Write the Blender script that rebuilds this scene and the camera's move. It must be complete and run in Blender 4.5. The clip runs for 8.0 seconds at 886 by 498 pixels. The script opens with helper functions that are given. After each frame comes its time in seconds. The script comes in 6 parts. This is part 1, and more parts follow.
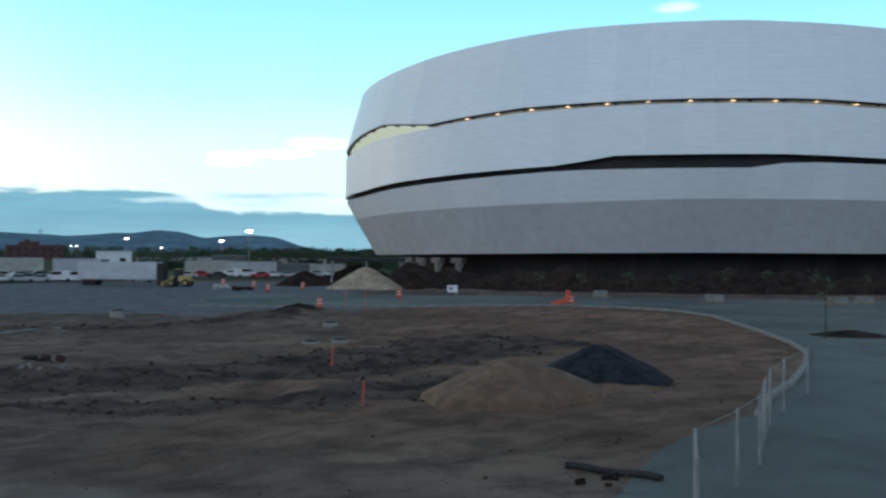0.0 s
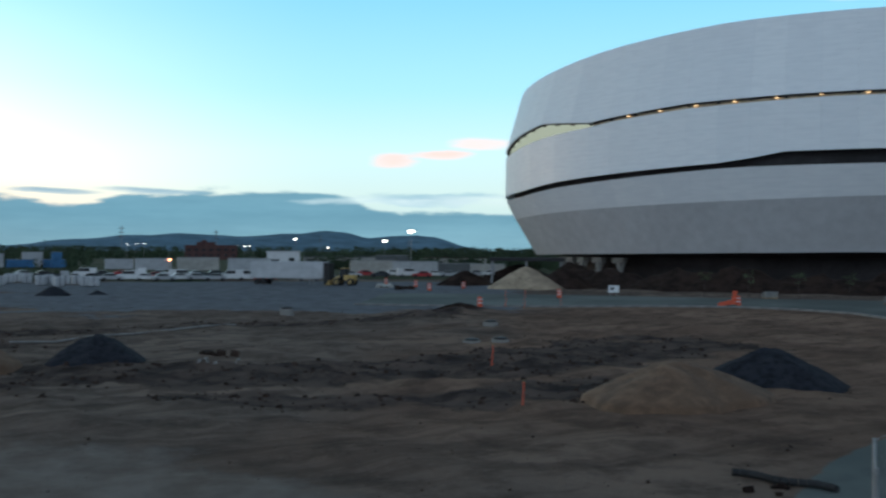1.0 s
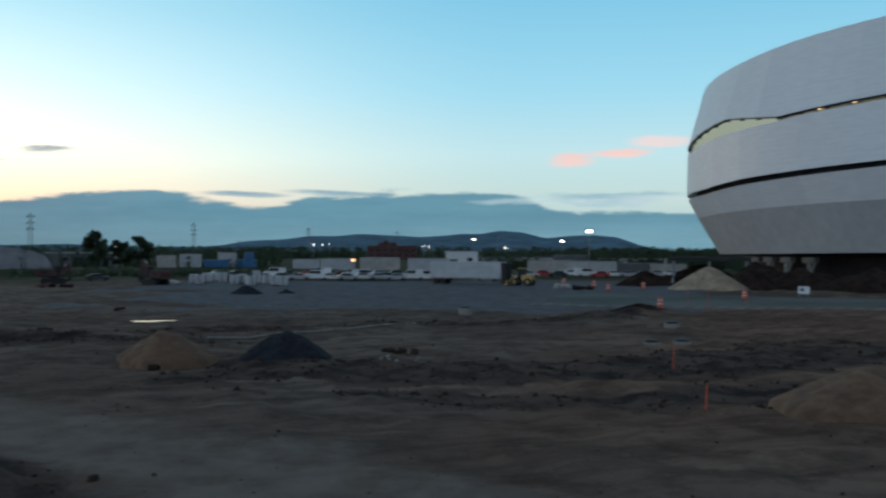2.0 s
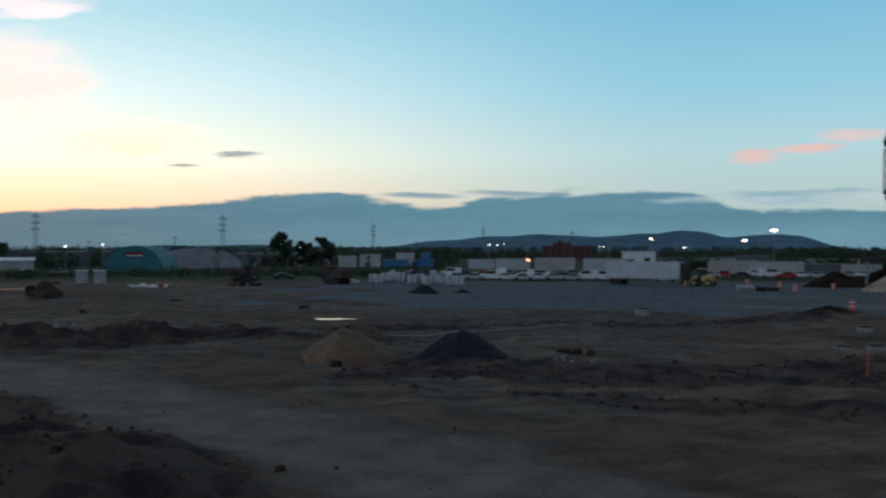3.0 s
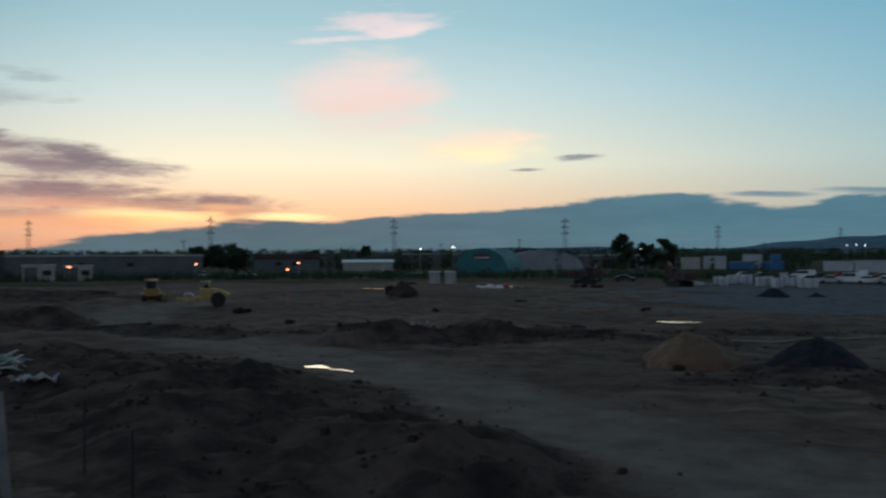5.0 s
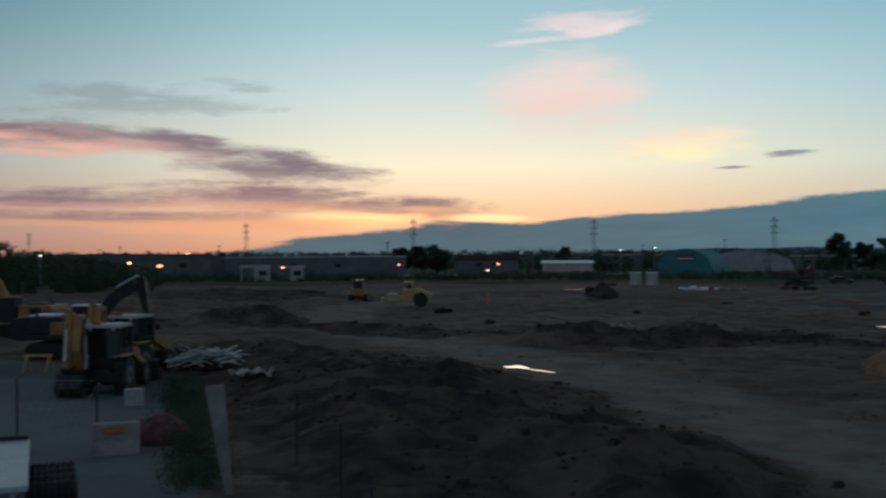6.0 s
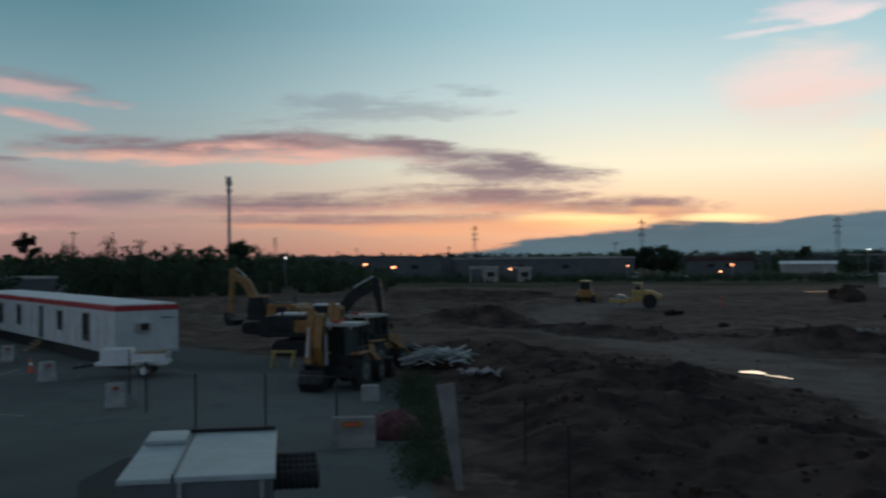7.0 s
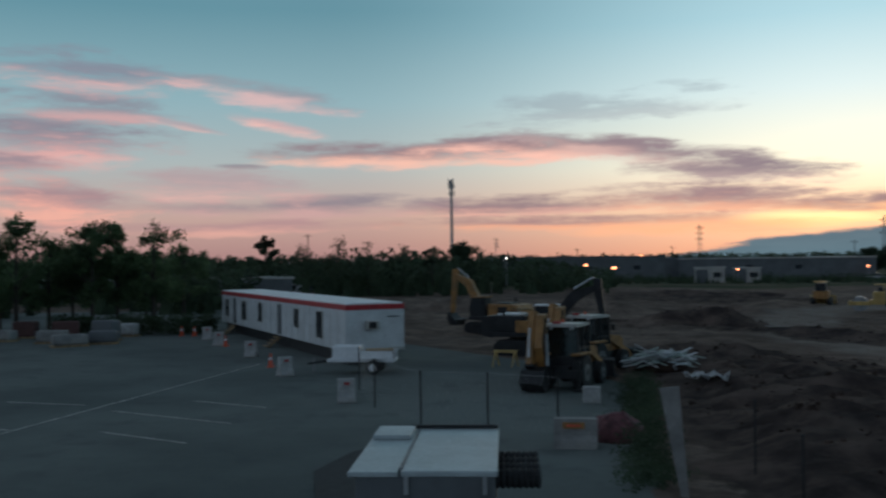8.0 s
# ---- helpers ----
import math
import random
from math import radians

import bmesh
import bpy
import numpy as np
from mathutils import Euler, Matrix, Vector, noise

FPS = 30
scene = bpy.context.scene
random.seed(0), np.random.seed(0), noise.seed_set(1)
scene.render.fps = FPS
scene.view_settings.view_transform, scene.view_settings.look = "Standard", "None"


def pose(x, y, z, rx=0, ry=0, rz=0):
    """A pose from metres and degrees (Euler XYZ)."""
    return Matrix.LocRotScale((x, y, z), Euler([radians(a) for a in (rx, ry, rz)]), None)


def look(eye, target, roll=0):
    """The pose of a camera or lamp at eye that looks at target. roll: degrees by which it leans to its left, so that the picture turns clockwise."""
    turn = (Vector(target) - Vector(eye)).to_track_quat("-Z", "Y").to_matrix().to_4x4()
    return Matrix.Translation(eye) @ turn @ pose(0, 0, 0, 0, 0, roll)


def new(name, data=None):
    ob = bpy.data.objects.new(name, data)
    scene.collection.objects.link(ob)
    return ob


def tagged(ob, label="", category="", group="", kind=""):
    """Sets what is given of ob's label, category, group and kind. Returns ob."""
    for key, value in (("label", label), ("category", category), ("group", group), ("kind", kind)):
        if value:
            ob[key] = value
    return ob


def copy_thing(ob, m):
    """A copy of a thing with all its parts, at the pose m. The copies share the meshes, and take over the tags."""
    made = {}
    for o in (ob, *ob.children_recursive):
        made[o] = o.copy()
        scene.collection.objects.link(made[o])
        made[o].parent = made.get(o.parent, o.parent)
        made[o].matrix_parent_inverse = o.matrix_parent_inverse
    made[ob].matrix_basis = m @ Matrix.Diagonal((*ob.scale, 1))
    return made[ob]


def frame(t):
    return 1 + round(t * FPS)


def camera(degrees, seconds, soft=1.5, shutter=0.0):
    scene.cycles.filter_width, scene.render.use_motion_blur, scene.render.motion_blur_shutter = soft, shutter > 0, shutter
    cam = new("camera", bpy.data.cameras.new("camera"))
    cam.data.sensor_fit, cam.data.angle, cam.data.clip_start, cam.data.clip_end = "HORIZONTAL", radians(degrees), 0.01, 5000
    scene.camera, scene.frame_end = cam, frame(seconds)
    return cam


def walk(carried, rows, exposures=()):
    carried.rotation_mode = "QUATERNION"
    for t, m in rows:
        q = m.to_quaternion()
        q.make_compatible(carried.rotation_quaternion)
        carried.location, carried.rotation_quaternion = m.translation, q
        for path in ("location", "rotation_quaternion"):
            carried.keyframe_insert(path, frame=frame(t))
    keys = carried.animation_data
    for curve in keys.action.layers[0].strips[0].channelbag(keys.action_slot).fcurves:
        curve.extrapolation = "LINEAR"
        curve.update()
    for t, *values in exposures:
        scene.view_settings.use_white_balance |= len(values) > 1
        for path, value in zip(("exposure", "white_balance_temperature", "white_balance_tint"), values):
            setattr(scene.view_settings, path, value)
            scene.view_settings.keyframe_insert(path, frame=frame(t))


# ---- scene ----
# camera: it stands on one spot, 6 m above the ground, and pans to its left
PATH = [
    (0.0, 0.00, 0.13, -0.28), (0.5, 4.23, 0.12, -0.35), (1.0, 9.19, 0.08, -0.23),
    (1.5, 14.18, 0.06, -0.12), (3.0, 29.43, 0.05, 0.00), (3.5, 33.87, 0.08, 0.15),
    (4.0, 38.89, 0.14, 0.23), (5.5, 54.34, 0.22, 0.21), (6.0, 60.32, 0.29, 0.30),
    (6.5, 66.34, 0.36, 0.42), (7.0, 73.34, 0.45, 0.54), (7.5, 79.88, 0.54, 0.58),
    (8.0, 85.98, 0.62, 0.74),
]
EYE = 6.0
cam = camera(47.99, 8.0, soft=2.4, shutter=0.4)
walk(cam, [(t, pose(0, 0, EYE, 90 + p, r, w)) for t, w, p, r in PATH],
     exposures=[(0.0, 0.76), (0.5, 0.63), (1.0, 0.44), (1.5, 0.22), (3.0, -0.17), (3.5, -0.31), (4.0, -0.35), (5.5, -0.6), (6.5, -0.60), (7.5, -0.42), (8.0, -0.29)])


# ---- node helpers ----
class Nodes:
    """Short hand for building node trees."""

    def __init__(self, tree):
        self.t = tree
        tree.nodes.clear()

    def add(self, kind, **props):
        n = self.t.nodes.new(kind)
        for k, v in props.items():
            setattr(n, k, v)
        return n

    def put(self, socket, v):
        if v is None:
            return
        if isinstance(v, bpy.types.NodeSocket):
            self.t.links.new(v, socket)
        else:
            socket.default_value = v

    def m(self, op, a, b=None, c=None, clamp=False):
        n = self.add("ShaderNodeMath", operation=op, use_clamp=clamp)
        for s, v in zip(n.inputs, (a, b, c)):
            self.put(s, v)
        return n.outputs[0]

    def mix(self, f, a, b, blend="MIX"):
        n = self.add("ShaderNodeMix", data_type="RGBA", blend_type=blend)
        self.put(n.inputs["Factor"], f)
        self.put(n.inputs[6], a if not isinstance(a, tuple) else (*a[:3], 1))
        self.put(n.inputs[7], b if not isinstance(b, tuple) else (*b[:3], 1))
        return n.outputs[2]

    def smooth(self, v, lo, hi, to0=0.0, to1=1.0):
        n = self.add("ShaderNodeMapRange", interpolation_type="SMOOTHSTEP")
        for s, x in zip(n.inputs, (v, lo, hi, to0, to1)):
            self.put(s, x)
        return n.outputs[0]

    def noise(self, vec, scale, detail=4.0, rough=0.55):
        n = self.add("ShaderNodeTexNoise")
        self.put(n.inputs["Vector"], vec)
        n.inputs["Scale"].default_value, n.inputs["Detail"].default_value = scale, detail
        n.inputs["Roughness"].default_value = rough
        return n.outputs["Fac"]

    def ramp(self, f, stops, mode="EASE"):
        n = self.add("ShaderNodeValToRGB")
        r = n.color_ramp
        r.interpolation = mode
        while len(r.elements) > 1:
            r.elements.remove(r.elements[0])
        for i, (p, c) in enumerate(stops):
            e = r.elements[0] if i == 0 else r.elements.new(p)
            e.position = p
            e.color = (*c, 1) if isinstance(c, tuple) else (c, c, c, 1)
        self.put(n.inputs[0], f)
        return n.outputs[0]

    def xyz(self, x, y, z):
        n = self.add("ShaderNodeCombineXYZ")
        for s, v in zip(n.inputs, (x, y, z)):
            self.put(s, v)
        return n.outputs[0]


# ---- sky: dusk with the sun just set behind a bank of cloud ----
world = bpy.data.worlds.new("dusk_sky")
scene.world = world
world.use_nodes = True
S = Nodes(world.node_tree)
way = S.add("ShaderNodeTexCoord").outputs["Generated"]
sep = S.add("ShaderNodeSeparateXYZ")
S.put(sep.inputs[0], way)
az = S.m("MULTIPLY", S.m("ARCTAN2", S.m("MULTIPLY", sep.outputs[0], -1.0), sep.outputs[1]), 57.2958)
el = S.m("MULTIPLY", S.m("ARCSINE", sep.outputs[2]), 57.2958)
el01 = S.m("DIVIDE", S.m("MAXIMUM", el, 0.0), 90.0)


def by_height(stops):
    return S.ramp(el01, [(e / 90.0, c) for e, c in stops], "LINEAR")


sky_far = by_height([(0, (0.42, 0.56, 0.56)), (3, (0.52, 0.66, 0.61)), (5.5, (0.51, 0.72, 0.73)), (9, (0.335, 0.65, 0.76)), (14, (0.215, 0.54, 0.70)),
                     (26, (0.17, 0.35, 0.44)), (45, (0.11, 0.16, 0.19)), (90, (0.09, 0.10, 0.11))])
sky_sun = by_height([(0, (1.08, .50, .29)), (2.5, (1.26, .84, .53)), (5, (1.32, 1.22, .90)), (9, (.88, 1.05, 1.00)), (13, (.52, .82, .87)),
                     (26, (.24, .38, .45)), (45, (.13, .17, .20)), (90, (.09, .10, .11))])
sky_left = by_height([(0, (0.50, 0.27, 0.25)), (2.5, (.66, 0.43, 0.37)), (5.5, (0.50, 0.55, 0.53)), (9, (0.33, 0.51, 0.54)), (14, (0.145, 0.33, 0.385)), (26, (0.16, 0.29, 0.36)), (45, (0.15, 0.20, 0.24)), (90, (0.12, 0.13, 0.15))])
sky_back = by_height([(0, (0.52, 0.57, 0.64)), (10, (1.10, 1.26, 1.38)), (24, (1.15, 1.40, 1.58)), (42, (0.60, 0.73, 0.86)), (62, (0.16, 0.21, 0.25)), (90, (0.07, 0.09, 0.11))])
clear = S.mix(S.smooth(az, 14, 54), sky_far, sky_sun)
clear = S.mix(S.smooth(az, 63, 93), clear, sky_left)
turn = S.m("ABSOLUTE", S.m("SUBTRACT", az, 45.0))
dim_back = S.mix(1.0, sky_back, (.31, .33, .36), "MULTIPLY")
clear = S.mix(S.smooth(turn, 66, 100), clear, S.mix(S.smooth(sep.outputs[0], -.75, .1), sky_back, dim_back))
nishita = S.add("ShaderNodeTexSky", sky_type="NISHITA", sun_disc=False, sun_elevation=radians(1.0), sun_rotation=radians(-60.0))
clear = S.mix(0.02, clear, nishita.outputs[0], "ADD")

spot = S.xyz(S.m("MULTIPLY", az, 0.16), S.m("MULTIPLY", el, 0.55), 0.0)
puff = S.m("SUBTRACT", S.noise(spot, 1.3, 7, 0.6), 0.5)
streak = S.m("SUBTRACT", S.noise(S.xyz(S.m("MULTIPLY", az, 0.07), S.m("MULTIPLY", el, 0.9), 3.0), 1.0, 6, 0.6), 0.5)
shred = S.m("SUBTRACT", S.noise(S.xyz(S.m("MULTIPLY", az, 0.20), S.m("ADD", S.m("MULTIPLY", el, 1.15), S.m("MULTIPLY", puff, 1.2)), 7.0), 1.0, 9, 0.62), 0.5)
col = clear
# the low slate-blue cloud bank, and its height from one azimuth to the next
bank_top = S.ramp(S.m("DIVIDE", az, 90.0), [(e / 90.0, h / 6.0) for e, h in (
    (0, 2.1), (5, 2.2), (9, 2.2), (11.5, 2.1), (13, 2.5), (15.6, 3.25), (18.2, 3.5), (20, 3.45), (23.5, 3.2), (27, 3.0), (29.5, 2.45), (31, 2.55), (33, 2.85),
    (35.5, 3.25), (38, 3.2), (42.3, 2.8), (45.4, 2.35), (51.5, 2.15), (54, 1.9), (57, 1.8), (59.6, 2.15), (62.5, 1.65), (67.6, 1.1), (71, .5), (75, -.4))], "LINEAR")
edge = S.m("ADD", S.m("MULTIPLY", bank_top, 6.0), S.m("ADD", S.m("MULTIPLY", puff, .75), S.m("MULTIPLY", shred, 1.15)))
bank = S.smooth(S.m("SUBTRACT", edge, el), -0.10, 0.22)
bank_col = S.mix(S.smooth(az, 28, 64), (.125, .265, .325), (.165, .215, .24))
bank_col = S.mix(S.smooth(el, 2.2, 0.1, 0, .8), bank_col, S.mix(S.smooth(az, 10, 60), (.18, .33, .38), (.135, .21, .24)))
bank_col = S.mix(S.smooth(S.m("ADD", streak, shred), -.25, .3, 0, .55), bank_col, S.mix(1.0, bank_col, (1.35, 1.28, 1.24), "MULTIPLY"))
col = S.mix(bank, col, bank_col)


def cloud(a0, e0, wide, high, lean, upper, under, strength=1.0, rag=1.0):
    """One streak of cloud round the azimuth a0 and height e0, in degrees, lit from below."""
    global col
    u = S.m("SUBTRACT", az, a0)
    v = S.m("SUBTRACT", S.m("ADD", S.m("SUBTRACT", el, e0), S.m("MULTIPLY", streak, 1.5 * rag)), S.m("MULTIPLY", u, lean))
    r = S.m("ADD", S.m("POWER", S.m("DIVIDE", u, wide), 2.0), S.m("POWER", S.m("DIVIDE", v, high), 2.0))
    mask = S.smooth(S.m("ADD", S.m("MULTIPLY", r, 0.8), S.m("MULTIPLY", S.m("ADD", shred, S.m("MULTIPLY", puff, 0.6)), -4.2 * rag)), 1.35, -0.25, 0.0, strength)
    tone = S.mix(S.smooth(S.m("ADD", v, S.m("MULTIPLY", shred, -1.6 * high)), -0.7 * high, 0.35 * high), under, upper)
    col = S.mix(mask, col, S.mix(1.0, tone, (1.28, 1.28, 1.28), "MULTIPLY"))


MAUVE, SLATE = (.29, .19, .20), (.22, .24, .27)
cloud(9.5, 2.9, 4.0, .34, .02, (.15, .29, .36), (.30, .42, .45), .85, 1.0)
cloud(14.0, 2.9, 3.5, .22, .0, (.50, .58, .55), (.46, .54, .52), .5, .9)
cloud(7.0, 2.8, 4.0, .25, .03, (.54, .60, .56), (.50, .56, .53), .55, .9)
cloud(30.5, 3.15, 2.2, .14, .02, (.15, .26, .32), (.24, .34, .38), .9, .5)
cloud(25.5, 3.25, 3.0, .16, .03, (.15, .26, .32), (.24, .34, .38), .9, .5)
cloud(53.3, 9.1, 4.6, 2.1, -.02, (1.12, .84, .72), (1.14, .80, .66), .95, .42)
cloud(47.2, 6.2, 4.6, 1.0, -.03, (1.25, .92, .66), (1.35, 1.08, .60), .85, .7)
cloud(52.0, 13.1, 4.2, .55, -.06, (1.0, .80, .76), (1.16, .88, .80), .75)
cloud(53.2, 12.2, 3.4, .3, -.12, (1.1, .86, .80), (1.2, .92, .82), .75)
# the long arched streak and the wisp over it
cloud(87.0, 6.05, 8.5, .8, .0, MAUVE, (.98, .52, .38), .95, .8)
cloud(80.5, 6.4, 6.5, .8, .03, MAUVE, (1.05, .56, .42), .95, .8)
cloud(73.0, 5.7, 8.5, .8, .17, (.31, .22, .23), (.70, .44, .37), .95, .8)
cloud(69.6, 4.75, 5.0, .75, .05, (.30, .22, .23), (.46, .32, .30), .95, .8)
cloud(76.8, 8.3, 6.0, 1.1, -.10, (.30, .33, .35), (.38, .38, .39), .5, 1.3)
# the lower streaks over the sunset
cloud(71.3, 3.2, 7.0, .85, .03, (.36, .22, .22), (.98, .46, .28), .95, .8)
cloud(82.0, 3.0, 6.0, .55, -.02, MAUVE, (.80, .42, .32), .95, .8)
cloud(77.5, 2.05, 11.0, .5, .0, (.38, .21, .20), (.98, .42, .24), .9, .7)
cloud(63.0, 2.5, 4.6, .85, .04, (.40, .24, .22), (1.1, .50, .25), .92, .8)
cloud(94.5, 3.05, 7.0, .7, -.01, (.27, .22, .24), (.62, .36, .32), .92, .8)
cloud(98.5, 4.2, 5.5, 1.0, .03, (.46, .33, .32), (.80, .44, .37), .8, .9)
cloud(97.4, 5.4, 1.5, .18, .0, (.27, .23, .25), (.34, .27, .27), .8, .5)
cloud(99.0, 1.9, 9.0, .45, .0, (.46, .26, .25), (.80, .40, .31), .8, .8)
# rose clouds high over the car park
cloud(107.5, 3.5, 5.0, 1.05, .10, (.40, .25, .25), (.98, .44, .32), .95, .8)
cloud(107.0, 6.6, 5.5, 1.5, .03, (.26, .23, .26), (.84, .42, .36), .95, .9)
cloud(105.5, 8.4, 4.6, .9, .05, (.26, .24, .27), (.66, .38, .35), .85, .9)
cloud(105.5, 10.3, 5.0, 1.0, .06, (.24, .25, .29), (.74, .42, .38), .9, .9)
cloud(96.3, 9.5, 5.0, .75, .17, (.30, .29, .31), (.80, .47, .42), .8, .9)
cloud(95.6, 7.75, 2.6, .42, .22, (.66, .40, .37), (.96, .50, .41), .9, .6)
cloud(100.5, 7.6, 2.0, .25, .2, (.46, .35, .35), (.72, .44, .39), .75, .7)
cloud(112.0, 5.2, 5.0, 1.0, .03, (.30, .24, .26), (.84, .42, .34), .9, .9)
cloud(12.0, 5.15, 1.3, .42, .0, (.80, .46, .38), (.82, .48, .40), .9, .5)
cloud(9.4, 5.5, 1.9, .26, -.03, (.80, .46, .38), (.82, .48, .40), .9, .45)
cloud(7.0, 6.15, 1.8, .30, .02, (.82, .52, .44), (.82, .52, .44), .8, .5)
cloud(41.2, 5.2, 1.1, .22, -.03, SLATE, (.34, .34, .34), .85, 1.2)
cloud(44.0, 4.75, 1.0, .13, .0, SLATE, (.34, .34, .34), .85, .7)
cloud(-13.0, 13.5, 1.2, .3, .0, (.70, .62, .68), (.74, .62, .66), .5, .6)
cloud(57.5, 2.0, 2.6, .26, .0, (1.7, 1.2, .55), (1.7, 1.15, .50), .9, .4)
cloud(65.5, 1.95, 4.2, .42, .03, (1.8, 1.15, .48), (1.7, .95, .34), .9, .6)
cloud(72.0, 1.7, 7.0, .55, .0, (1.15, .52, .26), (1.2, .50, .24), .7, .6)
cloud(61.5, 2.75, 3.0, .35, .02, (.40, .24, .22), (1.2, .60, .30), .85, .8)
col = S.mix(1.0, col, (.94, 1.0, 1.08), "MULTIPLY")
bg = S.add("ShaderNodeBackground")
S.put(bg.inputs["Color"], col)
bg.inputs["Strength"].default_value = 1.0
S.t.links.new(bg.outputs[0], S.add("ShaderNodeOutputWorld").inputs[0])

# the last of the sun's light, wide and weak
sun = new("sun", bpy.data.lights.new("sun", "SUN"))
sun.data.energy, sun.data.angle, sun.data.color = 0.12, radians(14), (1.0, .72, .5)
sun.matrix_world = look((-866, 500, 90), (0, 0, 0))


# ---- materials ----
def material(name, colour, rough=0.7, metal=0.0, grain=0.15, size=1.0, second=None, bump=0.1, spec=0.4, relief=None, random_tone=0.0, coat=0.0, through_=0.0):
    """A surface whose colour varies at two scales, with fine relief."""
    m = bpy.data.materials.new(name)
    m.use_nodes = True
    k = Nodes(m.node_tree)
    p = k.add("ShaderNodeBsdfPrincipled")
    out = k.add("ShaderNodeOutputMaterial")
    k.t.links.new(p.outputs[0], out.inputs[0])
    co = k.add("ShaderNodeTexCoord").outputs["Object"]
    fine, wide = k.noise(co, 14.0 / size, 6, .65), k.noise(co, 1.6 / size, 5, .6)
    dark = tuple(c * (1 - 2.2 * grain) for c in colour)
    light = tuple(min(1, c * (1 + 1.2 * grain)) for c in colour)
    c = k.mix(k.smooth(wide, .3, .7), dark, light)
    if second:
        c = k.mix(k.smooth(k.noise(co, .7 / size, 6, .7), .48, .66), c, second)
    c = k.mix(k.smooth(fine, .25, .75, 0, .5), c, k.mix(.5, c, (colour[0] * .35, colour[1] * .35, colour[2] * .35)))
    if random_tone:
        o = k.add("ShaderNodeObjectInfo").outputs["Random"]
        c = k.mix(k.m("MULTIPLY", o, random_tone), c, (colour[0] * .6, colour[1] * .6, colour[2] * .62))
    k.put(p.inputs["Base Color"], c)
    if through_:
        thin, both = k.add("ShaderNodeBsdfTranslucent"), k.add("ShaderNodeMixShader")
        k.put(thin.inputs["Color"], c)
        both.inputs[0].default_value = through_
        k.t.links.new(p.outputs[0], both.inputs[1])
        k.t.links.new(thin.outputs[0], both.inputs[2])
        k.t.links.new(both.outputs[0], out.inputs[0])
    k.put(p.inputs["Roughness"], k.smooth(fine, 0, 1, max(0, rough - .12), min(1, rough + .12)))
    p.inputs["Metallic"].default_value = metal
    p.inputs["Specular IOR Level"].default_value = spec
    p.inputs["Coat Weight"].default_value = coat
    if bump:
        b = k.add("ShaderNodeBump")
        b.inputs["Strength"].default_value = bump
        b.inputs["Distance"].default_value = .05 * size
        k.put(b.inputs["Height"], k.m("ADD", fine, k.m("MULTIPLY", wide, 2.0)))
        k.t.links.new(b.outputs[0], p.inputs["Normal"])
    return m


def glowing(name, colour, strength):
    m = bpy.data.materials.new(name)
    m.use_nodes = True
    k = Nodes(m.node_tree)
    e = k.add("ShaderNodeEmission")
    e.inputs[0].default_value, e.inputs[1].default_value = (*colour, 1), strength
    k.t.links.new(e.outputs[0], k.add("ShaderNodeOutputMaterial").inputs[0])
    return m


white_panel = bpy.data.materials.new("white_panel")
white_panel.use_nodes = True
k_ = Nodes(white_panel.node_tree)
p_ = k_.add("ShaderNodeBsdfPrincipled")
k_.t.links.new(p_.outputs[0], k_.add("ShaderNodeOutputMaterial").inputs[0])
spot_ = k_.add("ShaderNodeSeparateXYZ")
where_ = k_.add("ShaderNodeTexCoord").outputs["Object"]
k_.put(spot_.inputs[0], where_)
rows_ = k_.m("FRACT", k_.m("MULTIPLY", spot_.outputs[2], 1.25))
joint_ = k_.smooth(k_.m("ABSOLUTE", k_.m("SUBTRACT", rows_, .5)), .40, .5)
tone_ = k_.mix(k_.m("MULTIPLY", k_.add("ShaderNodeObjectInfo").outputs["Random"], .45), (.83, .84, .85), (.72, .74, .77))
tone_ = k_.mix(k_.smooth(k_.noise(k_.xyz(spot_.outputs[0], spot_.outputs[1], k_.m("MULTIPLY", spot_.outputs[2], 6.0)), .35, 5), .35, .7, 0, .35), tone_, (.66, .68, .71))
k_.put(p_.inputs["Base Color"], k_.mix(k_.m("MULTIPLY", joint_, .11), tone_, (.45, .46, .49)))
p_.inputs["Roughness"].default_value, p_.inputs["Specular IOR Level"].default_value = .45, .4
grey_panel = material("grey_panel", (.60, .60, .61), .5, 0, .03, 24, bump=0, random_tone=.12)
# near black; on the arena's base wall it stands in for shade
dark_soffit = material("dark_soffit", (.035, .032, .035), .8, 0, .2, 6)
dark_glass = material("dark_glass", (.02, .024, .028), .3, 0, .1, 8, bump=0, spec=.3)
dull_white = material("dull_white", (.46, .48, .50), .6, 0, .08, 3, (.38, .39, .4), .03)
tan_board = material("tan_board", (.64, .50, .33), .6, 0, .2, 4)
concrete = material("concrete", (.24, .235, .225), .85, 0, .18, 1.5, (.25, .24, .22))
pale_concrete = material("pale_concrete", (.38, .38, .37), .85, 0, .15, .8, (.28, .275, .26))
sand = material("sand", (.165, .098, .060), .95, 0, .2, 1.2, (.13, .08, .05), .5)
pale_sand = material("pale_sand", (.38, .295, .21), .95, 0, .2, 2.5, (.28, .215, .155), .5)
blue_gravel = material("blue_gravel", (.021, .023, .031), .9, 0, .25, .5, (.031, .033, .041), .9, spec=.15)
black_soil = material("black_soil", (.030, .019, .016), .95, 0, .3, 2.0, (.045, .028, .021), .8, spec=.1)
dark_soil = material("dark_soil", (.060, .041, .033), .95, 0, .3, 1.6, (.04, .028, .023), .7, spec=.1)
white_paint = material("white_paint", (.74, .75, .76), .45, 0, .06, 2, (.6, .6, .6), .02)
